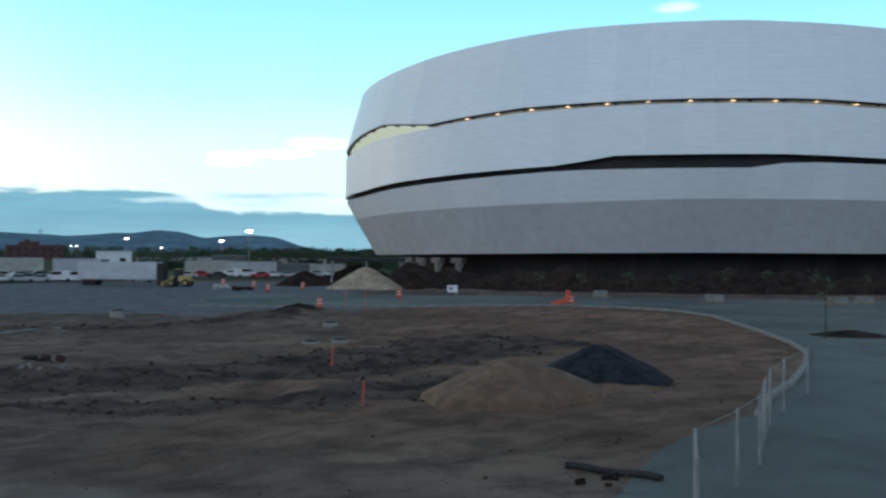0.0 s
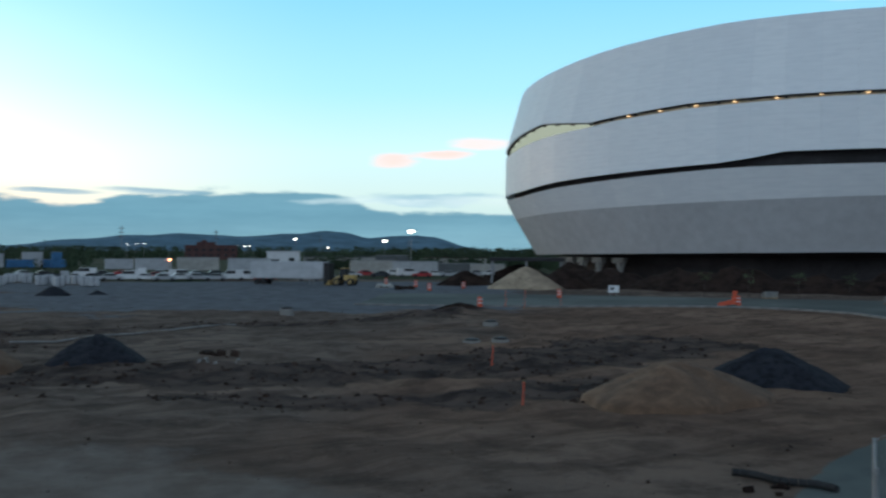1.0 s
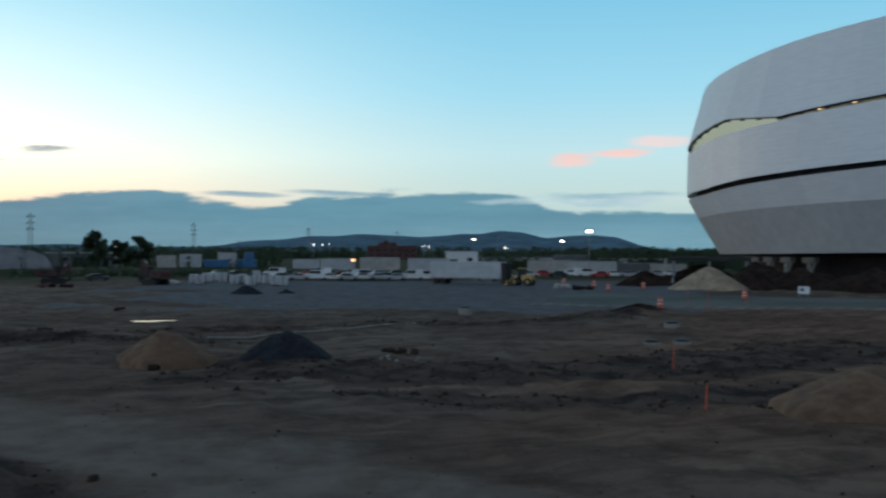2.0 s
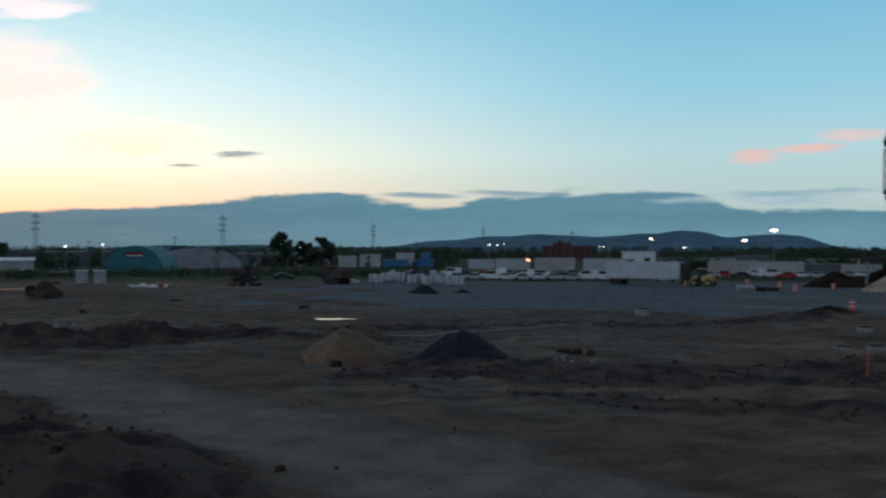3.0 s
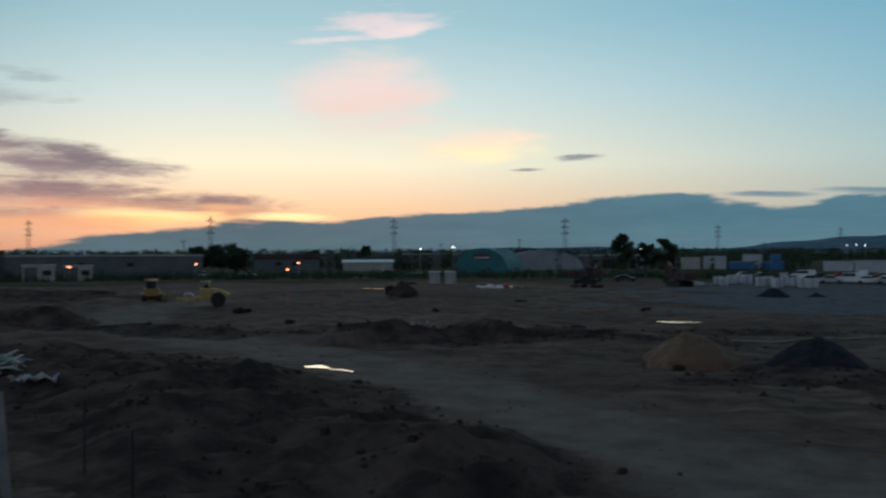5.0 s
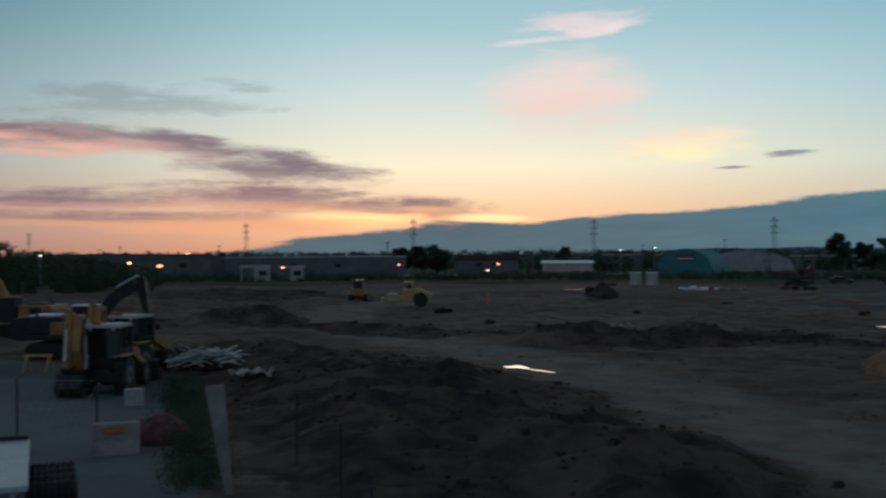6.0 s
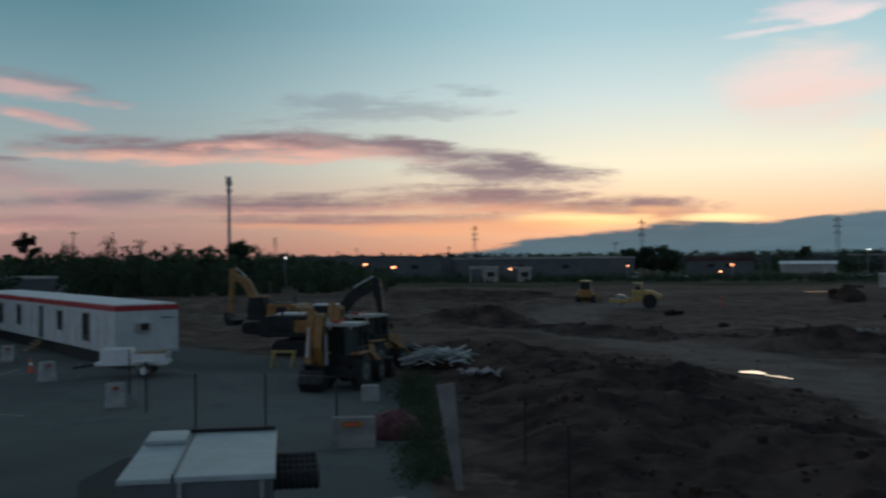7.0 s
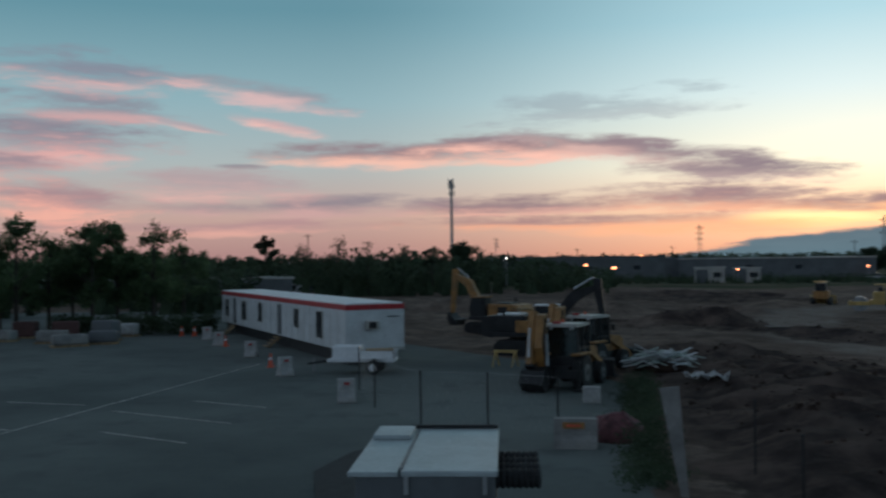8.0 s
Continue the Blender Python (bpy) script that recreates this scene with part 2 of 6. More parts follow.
cream_paint = material("cream_paint", (.40, .39, .36), .5, 0, .08, 2, (.5, .48, .44), .02)
red_paint = material("red_paint", (.42, .03, .035), .5, 0, .1, 1, bump=.02)
orange_plastic = material("orange_plastic", (.66, .10, .045), .5, 0, .1, .6, bump=.02)
yellow_paint = material("yellow_paint", (.50, .335, .11), .5, 0, .16, 1, (.33, .22, .09), .03)
ochre_paint = material("ochre_paint", (.34, .165, .05), .5, 0, .16, 1, (.2, .12, .05), .03)
black_steel = material("black_steel", (.02, .02, .022), .55, .2, .2, 1, bump=.05)
grey_steel = material("grey_steel", (.30, .31, .32), .5, .6, .15, 1, bump=.05)
galvanised = material("galvanised", (.45, .46, .47), .45, .8, .12, .6, bump=.03)
rubber = material("rubber", (.025, .025, .026), .85, 0, .2, .5, bump=.15)
asphalt = material("asphalt", (.075, .08, .084), .85, 0, .12, 3, (.1, .1, .1), .25)
teal_fabric = material("teal_fabric", (.028, .155, .170), .6, 0, .1, 6, bump=.03)
grey_fabric = material("grey_fabric", (.30, .31, .33), .7, 0, .1, 6, bump=.03)
blue_paint = material("blue_paint", (.04, .16, .33), .5, 0, .14, 3, bump=.03)
grey_paint = material("grey_paint", (.115, .125, .132), .6, 0, .1, 5, bump=.03)
brown_brick = material("brown_brick", (.10, .048, .044), .85, 0, .15, 6, bump=.05)
leaf = material("leaf", (.115, .175, .085), .8, 0, .25, 1.5, (.10, .14, .065), .1, through_=.45)
far_leaf = material("far_leaf", (.062, .092, .054), .9, 0, .3, 12, (.058, .078, .042), .1, through_=.4)
cab_glass = material("cab_glass", (.012, .017, .018), .12, 0, .1, 1, bump=0, spec=.5)
bark = material("bark", (.05, .04, .032), .9, 0, .2, .5, bump=.4)
# the far hills' colour has the blue haze of distance painted in
hazy_hill_blue = material("hazy_hill_blue", (.13, .21, .27), 1.0, 0, .12, 160, bump=0, spec=0)
lumber = material("lumber", (.30, .21, .12), .8, 0, .2, 1)
lamp_white = glowing("lamp_white", (1.0, .96, .86), 6)
lamp_orange = glowing("lamp_orange", (1.0, .32, .14), 9)
pale_glow = glowing("pale_glow", (.80, .92, .74), .36)
lamp_slit = glowing("lamp_slit", (1.0, .70, .38), 1.1)


# ---- building helpers ----
class Mesh:
    """Collects simple solids into one bmesh."""

    def __init__(self):
        self.b = bmesh.new()

    def box(self, c, s, rz=0.0, bevel=0.0, rx=0.0, ry=0.0):
        m = pose(*c, rx, ry, rz) @ Matrix.Diagonal((*s, 1))
        g = bmesh.ops.create_cube(self.b, size=1, matrix=m)
        if bevel:
            es = {e for v in g["verts"] for e in v.link_edges}
            bmesh.ops.bevel(self.b, geom=list(es), offset=bevel, segments=2, affect="EDGES", profile=.6)
        return self

    def rod(self, p, q, r0, r1=None, seg=8):
        p, q = Vector(p), Vector(q)
        d = q - p
        m = Matrix.Translation((p + q) / 2) @ d.to_track_quat("Z", "Y").to_matrix().to_4x4()
        bmesh.ops.create_cone(self.b, cap_ends=True, segments=seg, radius1=r0, radius2=r0 if r1 is None else r1, depth=max(d.length, 1e-4), matrix=m)
        return self

    def ball(self, c, r, sub=2, squash=(1, 1, 1)):
        bmesh.ops.create_icosphere(self.b, subdivisions=sub, radius=r, matrix=Matrix.Translation(c) @ Matrix.Diagonal((*squash, 1)))
        return self

    def slab(self, outline, axis, lo, hi):
        """A plate with the given outline in the other two axes, from lo to hi along axis."""
        def at(u, v, w):
            return {"x": (w, u, v), "y": (u, w, v), "z": (u, v, w)}[axis]
        a = [self.b.verts.new(at(u, v, lo)) for u, v in outline]
        c = [self.b.verts.new(at(u, v, hi)) for u, v in outline]
        self.b.faces.new(a[::-1])
        self.b.faces.new(c)
        for i in range(len(a)):
            j = (i + 1) % len(a)
            self.b.faces.new((a[i], a[j], c[j], c[i]))
        return self

    def wheel(self, c, r, w, axis=(0, 1, 0), hub=False):
        a = Vector(axis).normalized() * (w / 2)
        self.rod(Vector(c) - a, Vector(c) + a, r, r, 18)
        return self


def finish(ob_name, src, mat, smooth=False):
    b = src.b if isinstance(src, Mesh) else src
    bmesh.ops.recalc_face_normals(b, faces=b.faces[:])
    d = bpy.data.meshes.new(ob_name)
    b.to_mesh(d)
    b.free()
    d.materials.append(mat)
    if smooth:
        for f in d.polygons:
            f.use_smooth = True
    return new(ob_name, d)


def part(name, src, mat, parent, label="", smooth=False):
    ob = finish(name, src, mat, smooth)
    ob.parent = parent
    return tagged(ob, label)


def thing(name, label, category, m=None, group="", kind=""):
    ob = new(name)
    ob.empty_display_size = .3
    if m is not None:
        ob.matrix_world = m
    return tagged(ob, label, category, group, kind)


def polar(azimuth, dist, z=0.0):
    a = radians(azimuth)
    return (-dist * math.sin(a), dist * math.cos(a), z)


# ---- the ground: one sheet from the lot under the camera to the horizon ----
def inside(x, y, outline):
    """Signed soft distance to a polygon: positive within, in metres."""
    x, y = np.asarray(x, float), np.asarray(y, float)
    d, ins = np.full(x.shape, 1e9), np.zeros(x.shape, bool)
    for (ax, ay), (bx, by) in zip(outline, outline[1:] + outline[:1]):
        t = np.clip(((x - ax) * (bx - ax) + (y - ay) * (by - ay)) / ((bx - ax) ** 2 + (by - ay) ** 2), 0, 1)
        d = np.minimum(d, np.hypot(x - ax - t * (bx - ax), y - ay - t * (by - ay)))
        if by != ay:
            ins ^= ((ay > y) != (by > y)) & (x < (bx - ax) * (y - ay) / (by - ay) + ax)
    return np.where(ins, d, -d)


def along(x, y, line):
    """Distance to an open line."""
    x, y = np.asarray(x, float), np.asarray(y, float)
    d = np.full(x.shape, 1e9)
    for (ax, ay), (bx, by) in zip(line, line[1:]):
        t = np.clip(((x - ax) * (bx - ax) + (y - ay) * (by - ay)) / ((bx - ax) ** 2 + (by - ay) ** 2), 0, 1)
        d = np.minimum(d, np.hypot(x - ax - t * (bx - ax), y - ay - t * (by - ay)))
    return d


def ripple(x, y, size, seed):
    """Smooth irregular waves of about that wavelength, from -1 to 1."""
    r = np.random.RandomState(seed)
    s = 0
    for _ in range(9):
        a, k, p = r.uniform(0, 6.283), r.uniform(.6, 1.7) * 6.283 / size, r.uniform(0, 6.283)
        s = s + np.sin(k * (x * math.cos(a) + y * math.sin(a)) + p)
    return s / 4.5


LOT = [(-6, 2), (-17, 5.2), (-26, 7.4), (-46, 12), (-58, 9), (-71, 2.5), (-100, -7), (-128, -14), (-128, -60), (20, -60)]
KERB = [(12, 37.5), (13.5, 41.1), (16, 45.6), (19.1, 52.4), (21.6, 59), (22.9, 65.3), (23.9, 74), (24.6, 84), (25.2, 93), (23.8, 100.7), (19.5, 106.5),
        (13.5, 110.2), (4, 109), (-5, 106), (-16, 105), (-27, 106)]
ROAD = KERB + [(-30, 136), (-5, 137), (14, 133), (60, 126), (150, 124), (150, -20), (4, -20), (3, 12), (4.3, 24.5), (6.3, 29.6), (8.3, 33)]
TRACK = [(-3, 18), (-15.5, 24), (-25.5, 27.2), (-36.8, 30.8), (-53.8, 33), (-65.3, 32), (-78, 33), (-90, 39), (-102, 45.6), (-115, 60)]
HEAP = [(-5, 14), (-13.6, 19), (-18, 21.2), (-26.5, 24.2), (-35, 27), (-46.3, 28.6), (-59.8, 25), (-67, 21.5), (-60, 13), (-49, 13.5), (-27, 8.6), (-10, 6)]


def dark_earth(x, y):
    w = ripple(x, y, 9, 5) * 2.2 + ripple(x, y, 4, 17) * .9
    w2 = ripple(x, y, 15, 18) * 2.4
    a = inside(x, y, HEAP) + w * .5
    b = 5.2 - along(x, y, [(-24, 44), (-17, 46), (-8, 51), (-2, 57), (3, 64)]) + w + w2
    c = 3.4 - along(x, y, [(-95, 22), (-84, 29), (-73, 33), (-64, 38), (-53, 43), (-46, 52), (-38, 57)]) + w
    d = 2.6 - along(x, y, [(-45, 62), (-27, 75), (-15, 88), (-14, 100)]) + w * .8
    e = 2.0 - along(x, y, [(-22, 37), (-14, 39), (-5, 41), (0, 45)]) + w * .8 + w2
    f = 15 - np.hypot((x + 148) / 1.6, y - 48) + w * 2
    return np.maximum.reduce([a, b, c, d, e, f])


def ground_height(x, y):
    """Height of the ground: flat on the lot and the road, rutted on the site."""
    x, y = np.asarray(x, float), np.asarray(y, float)
    near = np.clip((190 - np.hypot(x, y)) / 60, 0, 1)
    paved = np.maximum(inside(x, y, LOT), inside(x, y, ROAD))
    rough = near * np.clip((-paved - .3) / 4, 0, 1)
    h = .16 * ripple(x, y, 19, 1) + .11 * ripple(x, y, 6.5, 2) + .085 * ripple(x, y, 2.6, 3)
    soil = np.clip(dark_earth(x, y) / 2.5, 0, 1)
    heaped = np.clip(inside(x, y, HEAP) / 2, 0, 1)
    h = h + soil * (.05 + (.08 + .12 * heaped) * ripple(x, y, 3.6, 4) + .09 * ripple(x, y, 1.7, 6))
    h = h + heaped * (.34 * (.5 - np.abs(ripple(x, y, 5.5, 31))) + .20 * (.5 - np.abs(ripple(x, y, 2.7, 32))))
    churn = np.clip(1.3 - np.hypot((x - 4) / 16, (y - 72) / 15), 0, 1) + np.clip(1.2 - np.hypot((x + 8) / 14, (y - 46) / 9), 0, 1)
    h = h + churn * (.16 * ripple(x, y, 4.5, 15) + .08 * ripple(x, y, 1.9, 16))
    h = h * (1 - .75 * np.clip(1.5 - along(x, y, TRACK) / 3, 0, 1))
    rut = np.abs(along(x, y, TRACK) - 1.1)
    h = h - .06 * np.exp(-(rut / .35) ** 2)
    for bx, by, rx, ry, turn, top in (
            (-31, 16, 12, 4.2, 165, .85), (-19.5, 16.8, 6.5, 3.2, 150, 1.15), (-37, 22, 6, 2.5, 160, .8), (-45, 19.5, 9, 4.5, 175, .7), (-57, 19, 7, 4, 160, .5),
            (-53.5, 41.5, 5.2, 2.6, 45, 1.5), (-51.2, 47.8, 3.2, 2.2, 50, 1.6), (-48.3, 52.5, 5, 1.6, 58, .8), (-72, 33.5, 9, 1.8, 32, .7),
            (-150, 48, 11, 4, 45, 1.6), (-141, 58, 4, 2.5, 45, .8), (-87, 27.5, 5, 2.6, 60, 1.2), (-83.5, 31, 3.2, 2.2, 60, 1.0),
            (-101.5, 80.5, 3.2, 1.6, 128, 1.1), (-15, 92, 9, 2.2, 60, .5), (6, 76, 9, 3.5, 10, .35), (-96, 15, 6, 2.5, 80, 1.0), (-112, 24, 10, 3, 60, 1.3), (-121, 10, 9, 3, 80, 1.3), (-106, 38, 6, 2, 40, .9), (-90, 13, 4, 2, 60, .8)):
        c, s = math.cos(radians(turn)), math.sin(radians(turn))
        u, v = ((x - bx) * c + (y - by) * s) / rx, (-(x - bx) * s + (y - by) * c) / ry
        q = np.sqrt(u * u + v * v) + .16 * ripple(x, y, 3.2, 8)
        h = h + top * np.clip(1 - q * .8, 0, 1) * (1 + .18 * ripple(x, y, 1.6, 9))
    return h * rough


def on_ground(x, y, up=0.0):
    return (x, y, float(ground_height(x, y)) + up)


def spread(lo, hi, step, far):
    inner = list(np.arange(lo, hi + step / 2, step))
    grow, a, b, s = [], lo, hi, step
    left, right = [], []
    while a > -far or b < far:
        s *= 1.22
        a, b = a - s, b + s
        left.append(max(a, -far - 50))
        right.append(min(b, far + 50))
    return np.unique(np.array(left[::-1] + inner + right))


gx, gy = spread(-150, 32, .68, 4700), spread(-24, 190, .68, 4700)
X, Y = np.meshgrid(gx, gy)
Z = ground_height(X, Y)
n_x, n_y = len(gx), len(gy)
idx = np.arange(n_x * n_y).reshape(n_y, n_x)
quads = np.stack([idx[:-1, :-1], idx[:-1, 1:], idx[1:, 1:], idx[1:, :-1]], -1).reshape(-1, 4)
g_mesh = bpy.data.meshes.new("ground")
g_mesh.from_pydata(np.stack([X, Y, Z], -1).reshape(-1, 3).tolist(), [], quads.tolist())
fx, fy = X.ravel(), Y.ravel()
reach = np.hypot(fx, fy)
azim = np.degrees(np.arctan2(-fx, fy))
soil_w = np.clip(dark_earth(fx, fy) / 4.0 + .46, 0, 1)
gravel_w = np.clip(np.minimum.reduce([(reach - 96 - 3 * ripple(fx, fy, 14, 11)) / 6, (196 - reach) / 10, (azim - 3.5) / 3, (40 + 5 * ripple(fx, fy, 22, 14) - azim) / 8]), 0, 1)
paved_w = np.clip(np.maximum(inside(fx, fy, LOT), inside(fx, fy, ROAD)) / .5 + .5, 0, 1)
track_w = np.clip(1.6 - along(fx, fy, TRACK) / 3.2 + .25 * ripple(fx, fy, 7, 12), 0, 1)
brown_w = np.clip((fx + 16 + 5 * ripple(fx, fy, 17, 33)) / 10, 0, 1) * np.clip((fy - 22) / 14, 0, 1) * np.clip((125 - fy) / 10, 0, 1)
green_w = np.clip((reach - 194 - 12 * ripple(fx, fy, 40, 13)) / 12, 0, 1)
for a_name, chans in (("soils", (soil_w, gravel_w, paved_w)), ("covers", (track_w, green_w, brown_w))):
    at = g_mesh.color_attributes.new(a_name, "FLOAT_COLOR", "POINT")
    at.data.foreach_set("color", np.stack([*chans, np.ones_like(fx)], -1).astype(np.float32).ravel())
for poly in g_mesh.polygons:
    poly.use_smooth = True

earth = bpy.data.materials.new("site_earth")
earth.use_nodes = True
K = Nodes(earth.node_tree)
bsdf = K.add("ShaderNodeBsdfPrincipled")
K.t.links.new(bsdf.outputs[0], K.add("ShaderNodeOutputMaterial").inputs[0])
co = K.add("ShaderNodeTexCoord").outputs["Object"]
soils, covers = K.add("ShaderNodeSeparateColor"), K.add("ShaderNodeSeparateColor")
for sep_node, a_name in ((soils, "soils"), (covers, "covers")):
    K.put(sep_node.inputs[0], K.add("ShaderNodeVertexColor", layer_name=a_name).outputs[0])
spot_g = K.add("ShaderNodeSeparateXYZ")
K.put(spot_g.inputs[0], co)
big, mid, small = K.noise(co, .06, 6, .6), K.noise(co, .45, 7, .65), K.noise(co, 5.0, 6, .7)
ragged = K.m("ADD", K.m("MULTIPLY", K.m("SUBTRACT", mid, .5), 1.3), K.m("ADD", K.m("MULTIPLY", K.m("SUBTRACT", K.noise(co, 1.6, 6, .7), .5), .7), K.m("MULTIPLY", K.m("SUBTRACT", K.noise(co, .13, 5, .6), .5), .7)))


def zone(w, lo=.35, hi=.65):
    return K.smooth(K.m("ADD", w, ragged), lo, hi)


dirt = K.mix(K.smooth(big, .35, .65), (0.122, 0.091, 0.075), (0.192, 0.147, 0.120))
dirt = K.mix(K.smooth(mid, .42, .68, 0, .75), dirt, (0.049, 0.037, 0.032))
dirt = K.mix(K.smooth(K.noise(co, .17, 8, .7), .52, .66, 0, .7), dirt, (0.061, 0.047, 0.042))
dirt = K.mix(K.smooth(small, .5, .75, 0, .5), dirt, (0.218, 0.180, 0.151))
ruts = K.noise(K.xyz(K.m("MULTIPLY", K.m("ADD", K.m("MULTIPLY", spot_g.outputs[0], .75), K.m("MULTIPLY", spot_g.outputs[1], .66)), .07), K.m("SUBTRACT", K.m("MULTIPLY", spot_g.outputs[1], .75), K.m("MULTIPLY", spot_g.outputs[0], .66)), 0.0), .55, 8, .7)
dirt = K.mix(K.smooth(ruts, .47, .64, 0, .5), dirt, (0.047, 0.036, 0.031))
dirt = K.mix(K.smooth(ruts, .42, .30, 0, .6), dirt, (0.175, 0.140, 0.116))
dirt = K.mix(K.m("MULTIPLY", covers.outputs[2], .85), dirt, K.mix(1.0, dirt, (1.22, 1.04, .92), "MULTIPLY"))
c = K.mix(zone(soils.outputs[1]), dirt, K.mix(K.smooth(mid, .3, .7), (0.100, 0.106, 0.119), (0.154, 0.164, 0.183)))
c = K.mix(zone(covers.outputs[0], .15, 1.0), c, K.mix(K.smooth(mid, .3, .7), (0.138, 0.114, 0.098), (0.208, 0.180, 0.160)))
c = K.mix(zone(soils.outputs[0]), c, K.mix(K.smooth(mid, .3, .7), (0.029, 0.023, 0.022), (0.116, 0.085, 0.072)))
grass = K.mix(K.smooth(big, .4, .6), (.040, .052, .030), (.085, .080, .055))
c = K.mix(zone(covers.outputs[1]), c, grass)
tar = K.mix(K.smooth(big, .35, .65), (0.090, 0.103, 0.099), (0.146, 0.162, 0.153))
tar = K.mix(K.smooth(mid, .5, .72, 0, .6), tar, (0.072, 0.082, 0.083))
tar = K.mix(K.smooth(small, .5, .8, 0, .4), tar, (.16, .155, .15))
paved = K.smooth(soils.outputs[2], .4, .6)
c = K.mix(paved, c, tar)
K.put(bsdf.inputs["Base Color"], c)
K.put(bsdf.inputs["Roughness"], K.mix(paved, (.95, .95, .95), (.82, .82, .82)))
bsdf.inputs["Specular IOR Level"].default_value = .03
bump = K.add("ShaderNodeBump")
K.put(bump.inputs["Strength"], K.m("SUBTRACT", .75, K.m("MULTIPLY", paved, .55)))
bump.inputs["Distance"].default_value = .4
K.put(bump.inputs["Height"], K.m("ADD", K.m("MULTIPLY", mid, 1.2), K.m("MULTIPLY", small, .3)))
K.t.links.new(bump.outputs[0], bsdf.inputs["Normal"])
g_mesh.materials.append(earth)
tagged(new("ground", g_mesh), "rutted brown earth of a building site, gravel and asphalt", "ground", kind="structure")


# ---- the arena: a white bowl of cladding, cut by two dark slits ----
ARENA = (53.09, 229.95)


def bowl(phi, r, z):
    a = radians(phi)
    return (ARENA[0] - r * math.sin(a), ARENA[1] - r * math.cos(a), z)


def level(phi, table):
    return float(np.interp(phi, [p for p, _ in table], [h for _, h in table]))


RIM = [(-60, 5.8), (10, 6.0), (48, 5.5), (76, 5.15), (120, 5.1)]
FOLD = [(-60, 14.2), (10, 14.55), (45, 13.7), (75, 12.9), (120, 12.8)]
SLIT_LOW = [(-60, 18.6), (-13, 20.0), (-1, 20.2), (4, 19.28), (26, 19.3), (43, 18.45), (56, 17.8), (68, 16.95), (120, 16.5)]
SLIT_TOP = [(-60, 19.6), (-13, 20.9), (0, 21.4), (20, 21.45), (26.5, 20.15), (43, 19.45), (56, 18.85), (68, 17.95), (120, 17.4)]
GAP_LOW = [(-60, 27.6), (-13, 28.7), (-3, 29.27), (15, 29.5), (32, 29.2), (44, 28.5), (47.5, 28.1), (59, 27.6), (74, 26.4), (120, 26.2)]
GAP_TOP = [(-60, 28.6), (-13, 29.6), (-3, 30.1), (15, 30.2), (32, 30.05), (44, 29.2), (48, 28.9), (59.5, 30.4), (67, 29.65), (78, 28.2), (120, 27.0)]
CROWN = [(-60, 41.4), (-15, 42.3), (5, 43.1), (27, 43.1), (46, 42.1), (61, 41.0), (78, 40.2), (120, 39.6)]
arena = thing("arena", "huge round arena clad in white panels with two dark slits", "arena")


def cladding_panel(p0, p1, lo, hi, r_lo, r_hi, deep=.5):
    """A slightly bent cladding panel between two bearings."""
    b = bmesh.new()
    vs = []
    for r_off in (0, -deep):
        for p in (p0, p1):
            vs.append(b.verts.new(bowl(p, r_lo + r_off, level(p, lo))))
            vs.append(b.verts.new(bowl(p, r_hi + r_off, level(p, hi))))
    a, a2, c2, c3, d, d2, e, e2 = vs
    for f in ((a, a2, c3, c2), (d, e, e2, d2), (a, c2, e, d), (a2, d2, e2, c3), (a, d, d2, a2), (c2, c3, e2, e)):
        b.faces.new(f)
    return b


BANDS = (("skirt_panel", RIM, FOLD, 68.4, 72.9), ("lower_panel", FOLD, SLIT_LOW, 72.95, 75.0),
         ("middle_panel", SLIT_TOP, GAP_LOW, 75.3, 75.2), ("upper_panel", GAP_TOP, CROWN, 75.2, 71.8))
STEP = 4.0
for name, lo, hi, r_lo, r_hi in BANDS:
    for i in range(-14, 26):
        part(name, cladding_panel(i * STEP + .007, (i + 1) * STEP - .007, lo, hi, r_lo, r_hi), grey_panel if lo is RIM else white_panel, arena)


def ring(lo, hi, r_lo, r_hi, p0, p1, n):
    """A curved wall standing between two levels."""
    b = bmesh.new()
    rows = []
    for i in range(n + 1):
        p = p0 + (p1 - p0) * i / n
        rows.append([b.verts.new(bowl(p, r, z)) for r, z in
                     ((r_lo, level(p, lo)), (r_hi, level(p, hi)), (r_hi - .4, level(p, hi)), (r_lo - .4, level(p, lo)))])
    for s, t in zip(rows, rows[1:]):
        for k in range(4):
            b.faces.new((s[k], s[(k + 1) % 4], t[(k + 1) % 4], t[k]))
    return b


def shifted(table, d):
    return [(p, h + d) for p, h in table]


# a matte near-black wall closes the lower slit
part("slit_recess", ring(shifted(SLIT_LOW, -.6), shifted(SLIT_TOP, .6), 73.4, 73.4, -60, 104, 82), dark_soffit, arena, "near-black recessed wall of the lower slit")
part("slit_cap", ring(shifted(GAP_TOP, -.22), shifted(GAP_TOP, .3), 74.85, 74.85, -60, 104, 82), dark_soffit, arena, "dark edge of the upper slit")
part("slit_lining", ring(shifted(GAP_LOW, -1), shifted(GAP_TOP, .6), 74.6, 74.2, -60, 47.6, 54), tan_board, arena, "tan boards within the upper slit")
# this glazing is given a faint, even, pale green glow of its own
part("corner_window", ring(shifted(GAP_LOW, -1), shifted(GAP_TOP, .6), 74.2, 74.2, 47.8, 104, 30), pale_glow, arena, "pale glazing in the upper slit, given a faint glow")
part("rear_cladding", ring(RIM, CROWN, 72, 72, 104, 300, 60), white_panel, arena)
roof = bmesh.new()
top_ring = [roof.verts.new(bowl(p, 71.4, level(p, CROWN) - .6 if p <= 104 else 39.3)) for p in range(-60, 300, 4)]
roof.faces.new(top_ring)
